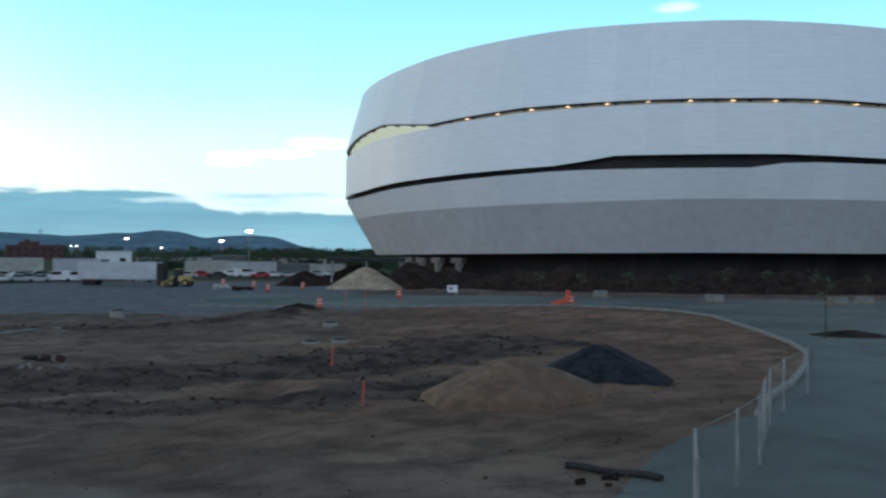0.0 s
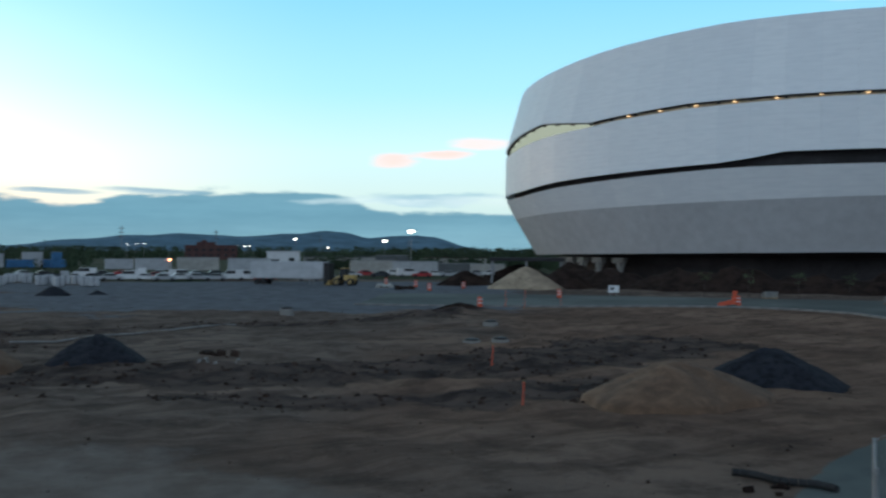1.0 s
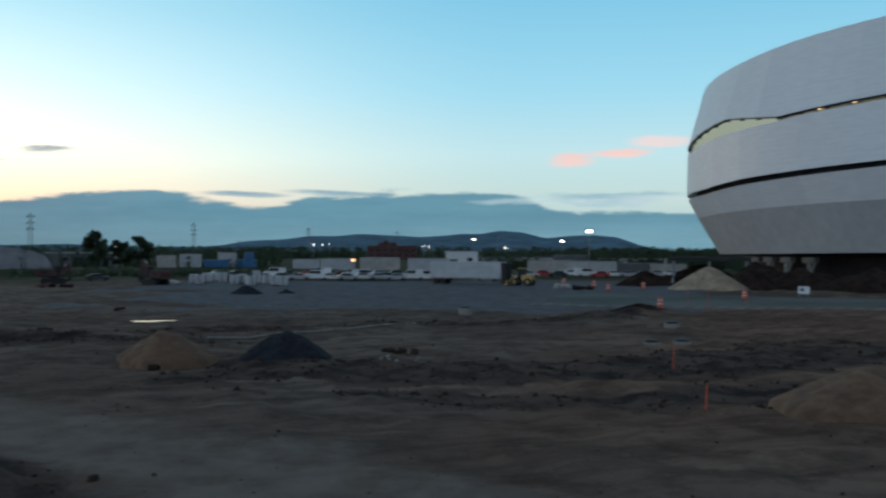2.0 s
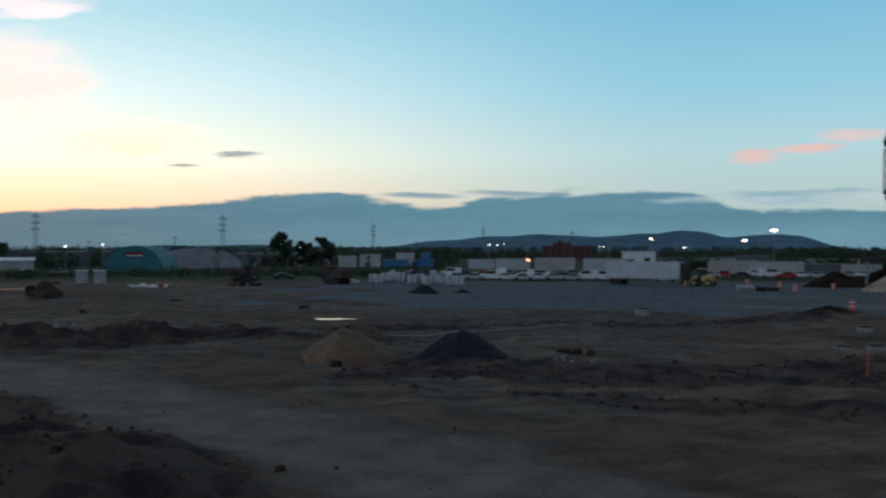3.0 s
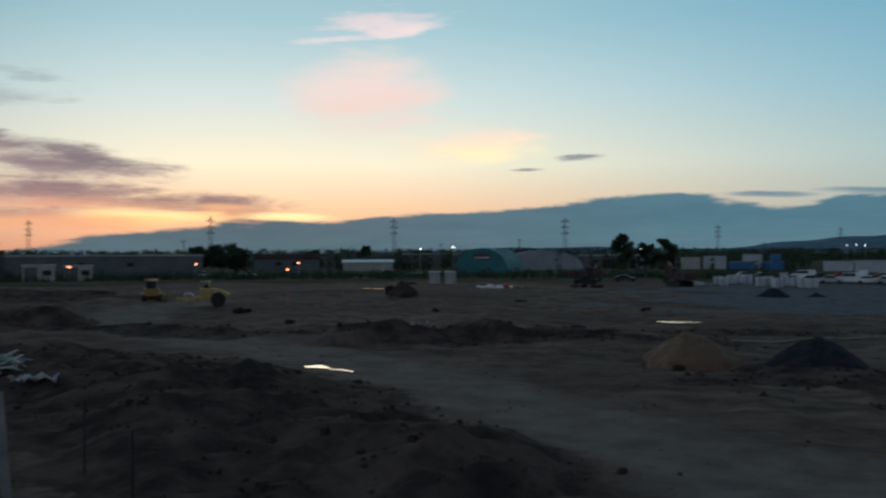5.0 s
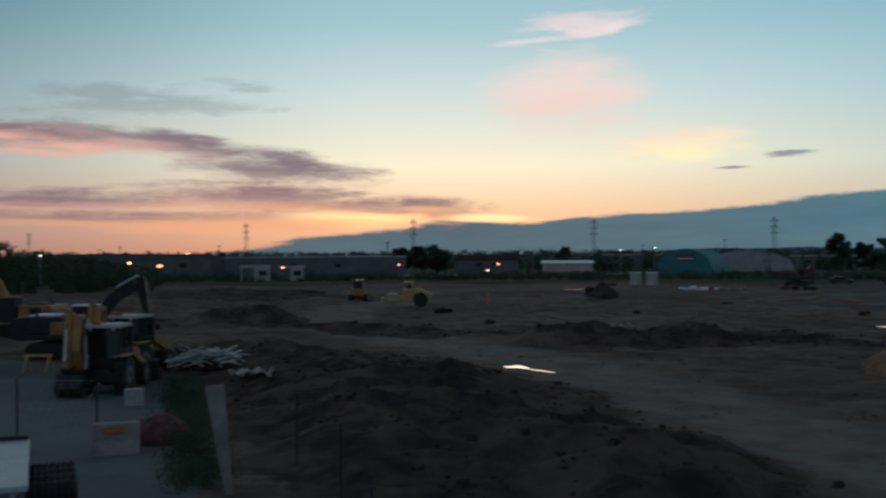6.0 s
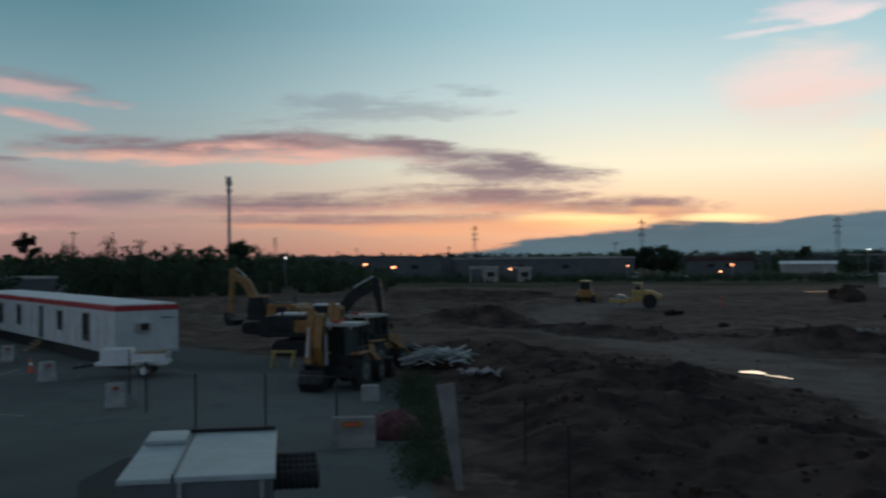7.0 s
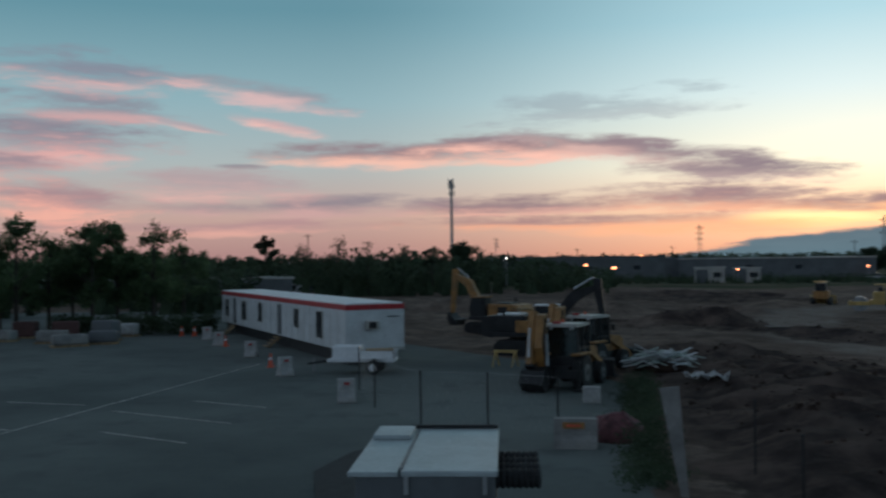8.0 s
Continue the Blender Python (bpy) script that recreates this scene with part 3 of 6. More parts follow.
part("roof", roof, grey_paint, arena)
under = bmesh.new()
outer = [under.verts.new(bowl(p, 68.2, level(p, RIM) + .25 if p <= 104 else 5.3)) for p in range(-60, 300, 4)]
inner = [under.verts.new(bowl(p, 58.0, 4.6)) for p in range(-60, 300, 4)]
for i in range(len(outer)):
    j = (i + 1) % len(outer)
    under.faces.new((outer[i], outer[j], inner[j], inner[i]))
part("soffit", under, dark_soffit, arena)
# shade under the rim is put into this wall's near-black colour
part("base_wall", ring([(0, -.5)], [(0, 5.6)], 60, 60, -180, 180, 90), dark_soffit, arena, "unfinished base wall, near-black colour standing in for shade")
for p in range(-56, 104, 4):
    b = Mesh()
    b.rod(bowl(p, 75.0, level(p, GAP_TOP) - .25), bowl(p, 73.8, level(p, GAP_TOP) - .25), .22, .22, 6)
    part("bracket", b, black_steel, arena)
for p in range(-54, 46, 5):
    part("slit_lamp", Mesh().ball(bowl(p, 74.75, level(p, GAP_LOW) + .42), .13, 2, (2.6, 2.6, .8)), lamp_slit, arena, "small warm lamp in the slit")


# ---- heaps ----
def heap(name, label, x, y, rx, ry, top, mat, turn=0.0, seed=1, sharp=1.0):
    """A tipped heap: steep flanks, rounded top and a ragged foot."""
    b = bmesh.new()
    n_r, n_a = 16, 48
    rows = []
    c, s = math.cos(radians(turn)), math.sin(radians(turn))
    tip = b.verts.new((0, 0, top * 1.0))
    for i in range(1, n_r + 1):
        q = i / n_r
        row = []
        for k in range(n_a):
            a = 6.2832 * k / n_a
            w = 1 + .10 * math.sin(2 * a + seed) + .07 * math.sin(3 * a + 2 * seed) + .04 * math.sin(7 * a + seed)
            u, v = rx * q * w * math.cos(a), ry * q * w * math.sin(a)
            px, py = u * c - v * s, u * s + v * c
            z = top * max(0, 1.16 - math.sqrt(.0256 + q * q * 1.32)) ** sharp
            z += .10 * min(1, top) * float(ripple(px + x, py + y, 1.5, seed)) * (1 - q) + .05 * float(ripple(px, py, .6, seed + 3)) * (1 - q)
            z = max(z, 0) if i < n_r else -.5
            row.append(b.verts.new((px, py, z - (0 if i < n_r else 0))))
        rows.append(row)
    for k in range(n_a):
        b.faces.new((tip, rows[0][k], rows[0][(k + 1) % n_a]))
    for r0, r1 in zip(rows, rows[1:]):
        for k in range(n_a):
            b.faces.new((r0[k], r1[k], r1[(k + 1) % n_a], r0[(k + 1) % n_a]))
    ob = finish(name, b, mat, True)
    ob.location = on_ground(x, y, -.05)
    return tagged(ob, label, "heap")


heap("sand_mound", "long low heap of brown sand on the dirt", 2.8, 40.4, 3.9, 3.6, 1.55, sand, 25, 1, .8)
heap("gravel_mound", "heap of blue-grey crushed stone beside the brown sand", 7.6, 47.8, 3.4, 3.2, 1.85, blue_gravel, 0, 2, .85)
heap("sand_mound", "small heap of brown sand beside dark gravel", -31.9, 45.6, 2.95, 2.8, 1.6, sand, 0, 3, .82)
heap("gravel_mound", "heap of dark blue-grey crushed stone on the track", -26.6, 49.3, 2.9, 2.8, 1.62, blue_gravel, 0, 4, .8)
heap("gravel_mound", "low dark gravel heap on the far gravel", -70.3, 119, 2.4, 2.2, 1.3, blue_gravel, 0, 12, .85)
heap("gravel_mound", "small dark gravel heap beside a larger one", -65.5, 121.5, 1.3, 1.2, .6, blue_gravel, 0, 13)
heap("soil_mound", "dark soil heap with lumps on the dirt", -101.5, 81.5, 3.4, 2.2, 1.5, dark_soil, 128, 14)
heap("sand_mound", "large pale sand heap under the arena's edge", -12.2, 158, 6.6, 5, 3.5, pale_sand, 10, 5)

# clods and stones strewn over the bare earth
n_c = 22000
cx_, cy_ = np.random.uniform(-95, 22, n_c), np.random.uniform(12, 95, n_c)
pick = np.random.uniform(0, 1, n_c)
keep = np.maximum(inside(cx_, cy_, LOT), inside(cx_, cy_, ROAD)) < -.8
keep &= (along(cx_, cy_, TRACK) > 2.8) | (pick > .85)
keep &= (inside(cx_, cy_, HEAP) > 0) | ((dark_earth(cx_, cy_) > 0) & (pick > .3)) | (pick > .8)
cx_, cy_ = cx_[keep], cy_[keep]
n_c = len(cx_)
size_ = np.random.choice((.03, .035, .04, .05, .06, .09), n_c) * np.random.uniform(.7, 1.3, n_c)
size_ *= np.where(inside(cx_, cy_, HEAP) > 0, np.random.choice((.5, .7, .9, 1.5), n_c), np.where(dark_earth(cx_, cy_) > 0, 1.3, .6))
base_ = ground_height(cx_, cy_) + size_ * .3
corner = np.array(((-1, -1, -1), (1, -1, -1), (1, 1, -1), (-1, 1, -1), (-.6, -.6, .6), (.7, -.6, .5), (.6, .6, .7), (-.6, .7, .5)))
shape = corner[None] * np.random.uniform(.65, 1.25, (n_c, 8, 3)) * size_[:, None, None]
spots_ = (shape + np.stack([cx_, cy_, base_], -1)[:, None, :]).reshape(-1, 3)
sides = np.array(((0, 1, 5, 4), (1, 2, 6, 5), (2, 3, 7, 6), (3, 0, 4, 7), (4, 5, 6, 7), (3, 2, 1, 0)))
cl_m = bpy.data.meshes.new("clods")
cl_m.from_pydata(spots_.tolist(), [], (sides[None] + 8 * np.arange(n_c)[:, None, None]).reshape(-1, 4).tolist())
cl_m.materials.append(dark_soil)
tagged(new("clods", cl_m), "earth clods and stones strewn over the dirt", "clods", kind="stuff")


# ---- distance: hills, woods, pylons ----
def hills(name, label, dist, profile, mat, a0, a1, step):
    """A far ridge: a crest over a foot, with a slope between."""
    b = bmesh.new()
    rows = []
    a = a0
    while a <= a1:
        e = level(a, profile) + .05 * float(ripple(np.array(a), np.array(0.0), 3.1, 21)) + .02 * float(ripple(np.array(a), np.array(0.0), .9, 22))
        h = EYE + dist * math.tan(radians(e))
        rows.append([b.verts.new(polar(a, dist - 500, -2)), b.verts.new(polar(a, dist - 200, max(h * .62, -1.5))), b.verts.new(polar(a, dist, max(h, -1.8))), b.verts.new(polar(a, dist + 40, -3))])
        a += step
    for s, t in zip(rows, rows[1:]):
        for k in range(3):
            b.faces.new((s[k], s[k + 1], t[k + 1], t[k]))
    return tagged(finish(name, b, mat, True), label, "hill", kind="structure")


# haze over this ridge comes from its pale blue colour alone
hills("backdrop_hills", "wooded hills on the horizon, coloured blue for distance haze", 4400,
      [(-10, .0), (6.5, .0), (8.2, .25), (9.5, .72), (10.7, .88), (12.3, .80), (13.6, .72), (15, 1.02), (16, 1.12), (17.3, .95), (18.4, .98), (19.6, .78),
       (21, .75), (22, .82), (24, .88), (26, .82), (28, .66), (30, .5), (32, .3), (34, .12), (40, .26), (46, .22), (52, .0), (60, -.05), (125, -.05)], hazy_hill_blue, -10, 125, .35)


def woods(name, label, a0, a1, d0, d1, count, h0, h1, mat, seed, spread_w=1.0, tops=None):
    """A belt of trees too far off to count: ragged clumps of small leaf faces, each rooted in the ground."""
    r = random.Random(seed)
    vs, fs = [], []
    for _ in range(count):
        a, d = r.uniform(a0, a1), r.uniform(d0, d1)
        h = r.uniform(h0, h1) * (r.random() ** .3)
        if tops:
            h = min(h, EYE + d * math.tan(radians(level(a, tops) * r.uniform(.55, 1.0))))
            if h < .8:
                continue
        x, y, _ = polar(a, d)
        w = h * r.uniform(.28, .5) * spread_w
        for k in range(38):
            t, q = r.uniform(0, 6.283), r.random() ** .5
            zz = h * (.10 + .90 * r.random() ** .75)
            wide = w * math.sin(min(1, .25 + zz / h) * 2.6) + .1
            cx, cy = x + wide * q * math.cos(t), y + wide * q * math.sin(t)
            s = h * r.uniform(.05, .13)
            n = len(vs)
            for _k in range(4):
                vs.append((cx + r.uniform(-s, s), cy + r.uniform(-s, s), max(0, zz + r.uniform(-s, s))))
            fs.append((n, n + 1, n + 2))
            fs.append((n + 1, n + 2, n + 3))
        n = len(vs)
        vs += [(x - w * .5, y, 0), (x + w * .5, y, 0), (x + w * .3, y + w * .2, h * .5), (x - w * .3, y, h * .5), (x, y - w * .5, 0), (x, y + w * .5, 0), (x, y + w * .3, h * .5), (x, y - w * .3, h * .5)]
        fs += [(n, n + 1, n + 2, n + 3), (n + 4, n + 5, n + 6, n + 7)]
    d_ = bpy.data.meshes.new(name)
    d_.from_pydata(vs, [], fs)
    d_.materials.append(mat)
    return tagged(new(name, d_), label, "woods", kind="stuff")


woods("far_woods", "distant belt of dark green trees along the horizon", -6, 122, 620, 950, 2600, 5, 12, far_leaf, 3, 1.2,
      [(-6, .1), (5, .15), (12, .2), (25, .2), (35, .2), (45, .25), (60, .18), (80, .2), (122, .3)])
woods("near_woods", "green shrubs and trees behind the parked trailers", 2, 17, 300, 420, 420, 4, 9, far_leaf, 4, 1.1, [(2, .1), (8, .15), (11.5, .12), (13, -.1), (17, -.3)])
woods("verge_shrubs", "dark scrub on the bank beyond the site", 29, 80, 226, 262, 1500, .7, 2.2, far_leaf, 5, 1.6)
woods("lot_woods", "line of budding trees beyond the car park", 76, 101, 165, 290, 460, 3, 9.5, far_leaf, 6, .9,
      [(76, -1.0), (79, -.4), (81, .15), (83, .5), (84.5, .9), (86, .75), (87.5, .55), (90, .75), (92, .55), (94, .55), (97, .25), (101, .2)])
woods("left_woods", "dark trees closing the car park", 97, 124, 120, 300, 380, 4, 11, far_leaf, 7, 1.0, [(97, .2), (101, .5), (104, .9), (112, 1.4), (124, 1.6)])
woods("shed_woods", "trees behind the low sheds", 28, 80, 330, 480, 520, 4, 9, far_leaf, 8, 1.0, [(44, .2), (50, .25), (54, .3), (60, .25), (63, .3), (66, .1), (70, .25), (76, .3), (80, .3)])


def pylon(azimuth, dist, top_el):
    """Lattice transmission tower with three pairs of arms."""
    h = EYE + dist * math.tan(radians(top_el))
    ob = thing("transmission_tower", "grey lattice transmission tower with three pairs of arms", "pylon", pose(*polar(azimuth, dist), 0, 0, azimuth), "transmission towers")
    b = Mesh()
    w0, w1 = h * .055, h * .022
    for sx in (-1, 1):
        for sy in (-1, 1):
            b.rod((sx * w0, sy * w0, -.5), (sx * w1, sy * w1, h), h * .0075, h * .005, 4)
    n = 9
    for i in range(n):
        z0, z1 = h * i / n, h * (i + 1) / n
        a, c = w0 + (w1 - w0) * i / n, w0 + (w1 - w0) * (i + 1) / n
        for sy in (-1, 1):
            b.rod((-a, sy * a, z0), (c, sy * c, z1), h * .004, None, 4)
            b.rod((a, sy * a, z0), (-c, sy * c, z1), h * .004, None, 4)
    part("lattice", b, grey_steel, ob)
    for f in (.62, .76, .90):
        c = Mesh()
        c.rod((-h * .10, 0, h * f), (h * .10, 0, h * f), h * .006, None, 4)
        c.rod((-h * .10, 0, h * f), (0, 0, h * (f + .05)), h * .004, None, 4)
        c.rod((h * .10, 0, h * f), (0, 0, h * (f + .05)), h * .004, None, 4)
        part("cross_arm", c, black_steel, ob)


pylon(51.7, 830, 2.0)
pylon(41.9, 850, 1.96)
pylon(33.44, 1100, 1.51)
pylon(27.1, 1300, 1.28)
pylon(22.03, 1520, 1.09)
pylon(16.2, 2000, .83)
pylon(62.03, 810, 2.05)
pylon(71.5, 930, 1.79)
pylon(82.9, 1500, 1.25)
pylon(11.2, 2400, .7)
pylon(96.0, 1700, 1.0)


# ---- trees ----
def leaves(b, r, centre, rad, n, s):
    """A loose clump of small leaf blades."""
    for _ in range(n):
        d = Vector((r.gauss(0, 1), r.gauss(0, 1), r.gauss(0, .8)))
        p = Vector(centre) + d.normalized() * rad * r.random() ** .45
        u = Vector((r.uniform(-1, 1), r.uniform(-1, 1), r.uniform(-1, 1))).normalized() * s
        w = u.orthogonal().normalized() * s * .55
        b.faces.new([b.verts.new(p + q) for q in (u, w, -u, -w)])


def tree(name, label, x, y, h, wide, dense, seed, leaf_size=.2, group="trees", mat=None):
    r = random.Random(seed)
    ob = thing(name, label, "tree", pose(*on_ground(x, y)), group)
    t, crown = Mesh(), bmesh.new()
    t.rod((0, 0, -.3), (.1, 0, h * .45), h * .022, h * .015, 8)
    t.rod((.1, 0, h * .45), (0, .1, h * .93), h * .015, h * .004, 6)
    for i in range(15):
        a, z = i * 2.4 + r.random(), h * r.uniform(.22, .85)
        reach_ = wide * r.uniform(.6, 1.05) * math.sin(min(3.0, (z / h) * 3.1)) ** .7
        tip = Vector((reach_ * math.cos(a), reach_ * math.sin(a), z + h * r.uniform(.06, .2)))
        t.rod((.05, 0, z), tip, h * .008, h * .002, 5)
        for k in range(4):
            q = Vector((.05, 0, z)).lerp(tip, r.uniform(.45, 1.08))
            q += Vector((r.gauss(0, 1), r.gauss(0, 1), r.gauss(0, .7))) * wide * .12
            leaves(crown, r, q, wide * r.uniform(.18, .34), dense, leaf_size)
    for k in range(5):
        leaves(crown, r, (r.uniform(-.2, .2) * wide, r.uniform(-.2, .2) * wide, h * r.uniform(.8, 1.0)), wide * .22, dense // 2, leaf_size)
    part("trunk", t, bark, ob)
    part("crown", crown, mat or leaf, ob)
    return ob


for i, (a_, d_, top_, w_, n_) in enumerate(((109.2, 92, 2.6, 2.4, 40), (111.5, 88, 2.2, 3.2, 90), (107.6, 96, 1.55, 2.8, 95), (105.4, 93, 2.2, 2.6, 95), (104.1, 97, 1.9, 2.6, 95), (106.4, 99, 1.1, 3.0, 95), (110.0, 98, 1.3, 3.2, 95), (102.6, 101, .6, 3.0, 90),
                                            (102.2, 94, 2.3, 2.4, 36), (100.6, 104, 1.2, 2.5, 40))):
    x_, y_, _ = polar(a_, d_)
    tree("tree", "leafy young tree beside the car park hedge" if n_ > 40 else "thin-leaved young tree beside the car park hedge", x_, y_, EYE + d_ * math.tan(radians(top_)), w_, n_, 40 + i, .165)
for i, (a_, d_, top_, w_) in enumerate(((38.6, 285, .95, 3.6), (36.3, 290, .62, 3.0), (37.4, 292, .35, 2.6), (96.1, 200, 1.4, 2.4), (84.9, 230, .95, 4.0), (61.4, 300, .42, 5.2), (62.6, 310, .28, 4.0), (60.6, 312, .25, 4.0), (53.4, 420, .35, 3.0))):
    x_, y_, _ = polar(a_, d_)
    tree("tree", "dark broad tree standing alone beyond the site", x_, y_, EYE + d_ * math.tan(radians(top_)), w_, 70, 60 + i, .30, mat=far_leaf)
for i, (a_, d_, top_) in enumerate(((92.0, 175, 1.3), (88.3, 180, 1.0), (90.3, 172, 1.05), (86.6, 185, .9), (94.0, 178, .9))):
    x_, y_, _ = polar(a_, d_)
    tree("tree", "nearly bare spring tree beyond the car park", x_, y_, EYE + d_ * math.tan(radians(top_)), 2.2, 7, 70 + i, .2, "bare trees", mat=far_leaf)


# ---- far buildings ----
def shed(name, label, a, d, length, depth, h, wall, roof_mat, turn=0.0, pitch=0.0, doors=0, bands=None):
    """A low building with its long side to the site."""
    ob = thing(name, label, "building", pose(*polar(a, d), 0, 0, a + turn))
    part("wall", Mesh().box((0, depth / 2, h / 2 - .25), (length, depth, h + .5)), wall, ob)
    r = Mesh()
    if pitch:
        r.slab([(-.5, h), (depth + .5, h), (depth / 2, h + pitch)], "x", -length / 2 - .5, length / 2 + .5)
    else:
        r.box((0, depth / 2, h + .15), (length + .5, depth + .5, .35))
    part("roof", r, roof_mat, ob)
    for i in range(doors):
        x = -length / 2 + length * (i + .5) / doors
        if i % 3 == 0:
            part("door", Mesh().box((x, -.06, 1.5), (2.6, .14, 3.0)), grey_paint, ob)
        else:
            w = part("window", Mesh().box((x, -.05, h * .55), (1.8, .12, 1.1)), dark_glass, ob)
    if bands:
        part("fascia", Mesh().box((0, -.1, h - .6), (length, .2, .8)), bands, ob)
    return ob


shed("warehouse", "long dark grey warehouse with a flat roof", 78, 262, 42, 20, 6.1, grey_paint, grey_paint, 4, 0, 3)
shed("warehouse", "long pale grey low warehouse", 67.6, 290, 52, 18, 5.2, grey_paint, cream_paint, -5, 0, 4)
shed("warehouse", "grey low warehouse beyond the fence", 72.5, 300, 30, 18, 5.4, grey_paint, grey_paint, 0, 0, 5)
shed("site_shed", "pale site shed with a flat roof", 71.0, 232, 6.6, 3, 3.3, cream_paint, cream_paint, 0, 0, 2)
shed("site_shed", "pale site shed with a flat roof beside another", 69.0, 234, 5.8, 3, 3.1, cream_paint, cream_paint, 0, 0, 2)
shed("gabled_hall", "hall with a pale gabled roof", 64.4, 305, 13, 16, 3.4, grey_paint, cream_paint, 10, 2.2)
shed("warehouse", "low building with a red-brown fascia", 57.8, 300, 19, 14, 5.0, grey_paint, brown_brick, 0, 0, 4, brown_brick)
shed("warehouse", "long white low building", 53.2, 325, 16, 10, 2.8, cream_paint, white_paint, 0, .9, 0)
shed("warehouse", "pale industrial building among trees", 56.0, 420, 60, 20, 5.4, grey_paint, grey_paint, 0, 0, 4)
shed("warehouse", "pale industrial building behind the dome tents", 49.6, 430, 46, 20, 5.2, grey_paint, cream_paint, 0, 0, 3)
shed("warehouse", "grey low building behind the blue containers", 39.4, 380, 26, 12, 4.6, grey_paint, cream_paint, 0, 0, 5)
shed("warehouse", "white building beyond the semi-trailer", 18.3, 325, 10.5, 8, 5.2, white_paint, white_paint, 0, 0, 2)
shed("warehouse", "pale low building beyond the car park", 14.9, 330, 26, 10, 3.6, cream_paint, grey_paint, 0, 0, 6)
shed("warehouse", "pale low building beside the arena", 8.6, 330, 22, 10, 3.4, cream_paint, brown_brick, 0, 0, 5)
shed("warehouse", "grey building on the edge of the car park", 101.5, 165, 40, 12, 3.2, grey_paint, cream_paint, 0, 0, 7)

brick = thing("brick_building", "red-brown brick building with a stepped roofline", "building", pose(*polar(22.3, 600), 0, 0, 22.3))
part("wall", Mesh().box((0, 8, 4), (30, 16, 9.2)), brown_brick, brick)
part("tower", Mesh().box((-3, 9, 9.2), (11, 10, 2.4)), brown_brick, brick)
part("chimney", Mesh().box((-4, 8, 10.9), (3, 3, 1.6)), brown_brick, brick)
for i in range(7):
    for k in range(2):
        part("window", Mesh().box((-12.6 + i * 4.2, -.05, 2.6 + k * 3.2), (1.6, .2, 1.4)), dark_glass, brick)


def arched_tent(name, label, a, d, width, length, h, mat, turn, end_mat):
    """A fabric hall on bowed ribs with closed ends."""
    ob = thing(name, label, "tent", pose(*polar(a, d), 0, 0, a + turn))
    arc = [(-width / 2 * math.cos(math.pi * i / 16), h * math.sin(math.pi * i / 16) ** .8) for i in range(17)]
    part("cover", Mesh().slab(arc + [(width / 2, -.4), (-width / 2, -.4)], "y", .15, length), mat, ob, smooth=False)
    part("end_wall", Mesh().slab([(x * .985, z * .985) for x, z in arc] + [(width / 2 * .985, -.4), (-width / 2 * .985, -.4)], "y", 0, .14), end_mat, ob)
    for k in range(5):
        rib = Mesh()
        yy = .2 + (length - .4) * k / 4
        for p, q in zip(arc, arc[1:]):
            rib.rod((p[0] * 1.004, yy, p[1] * 1.004), (q[0] * 1.004, yy, q[1] * 1.004), .08, None, 4)
        part("rib", rib, mat, ob)
    return ob


dome = arched_tent("arched_tent", "teal arched fabric hall with a dark sign on its end", 46.7, 283, 15.2, 26, 7.0, teal_fabric, -12, teal_fabric)
sign_b = part("sign_board", Mesh().box((0.3, -.1, 4.7), (5.0, .12, 1.5)), dark_soffit, dome, "dark sign board with a red and white strip")
part("sign_bar", Mesh().box((0.3, -.19, 4.95), (4.2, .06, .35)), red_paint, dome)
part("sign_bar", Mesh().box((0.3, -.19, 4.4), (4.2, .06, .3)), white_paint, dome)
arched_tent("arched_tent", "wide grey arched hall behind the teal one", 43.1, 330, 26, 18, 6.4, grey_fabric, 8, grey_fabric)


def crate(name, label, a, d, l, w, h, mat, turn=0.0, group="", foot=.15):
    """A corrugated container on short feet."""
    ob = thing(name, label, "container", pose(*polar(a, d), 0, 0, a + turn), group)
    part("box", Mesh().box((0, w / 2, foot + h / 2), (l, w, h), 0, .04), mat, ob)
    for i in range(4):
        part("foot", Mesh().box((-l / 2 + .3 if i % 2 else l / 2 - .3, .3 if i < 2 else w - .3, foot / 2 - .1), (.3, .3, foot + .2)), black_steel, ob)
    ribs = Mesh()
    n = max(4, int(l / .9))
    for i in range(n):
        ribs.box((-l / 2 + l * (i + .5) / n, -.015, foot + h / 2), (.35, .05, h - .3))
    part("corrugation", ribs, mat, ob)
    part("top_rail", Mesh().box((0, -.02, foot + h - .08), (l, .08, .14)), grey_steel, ob)
    return ob


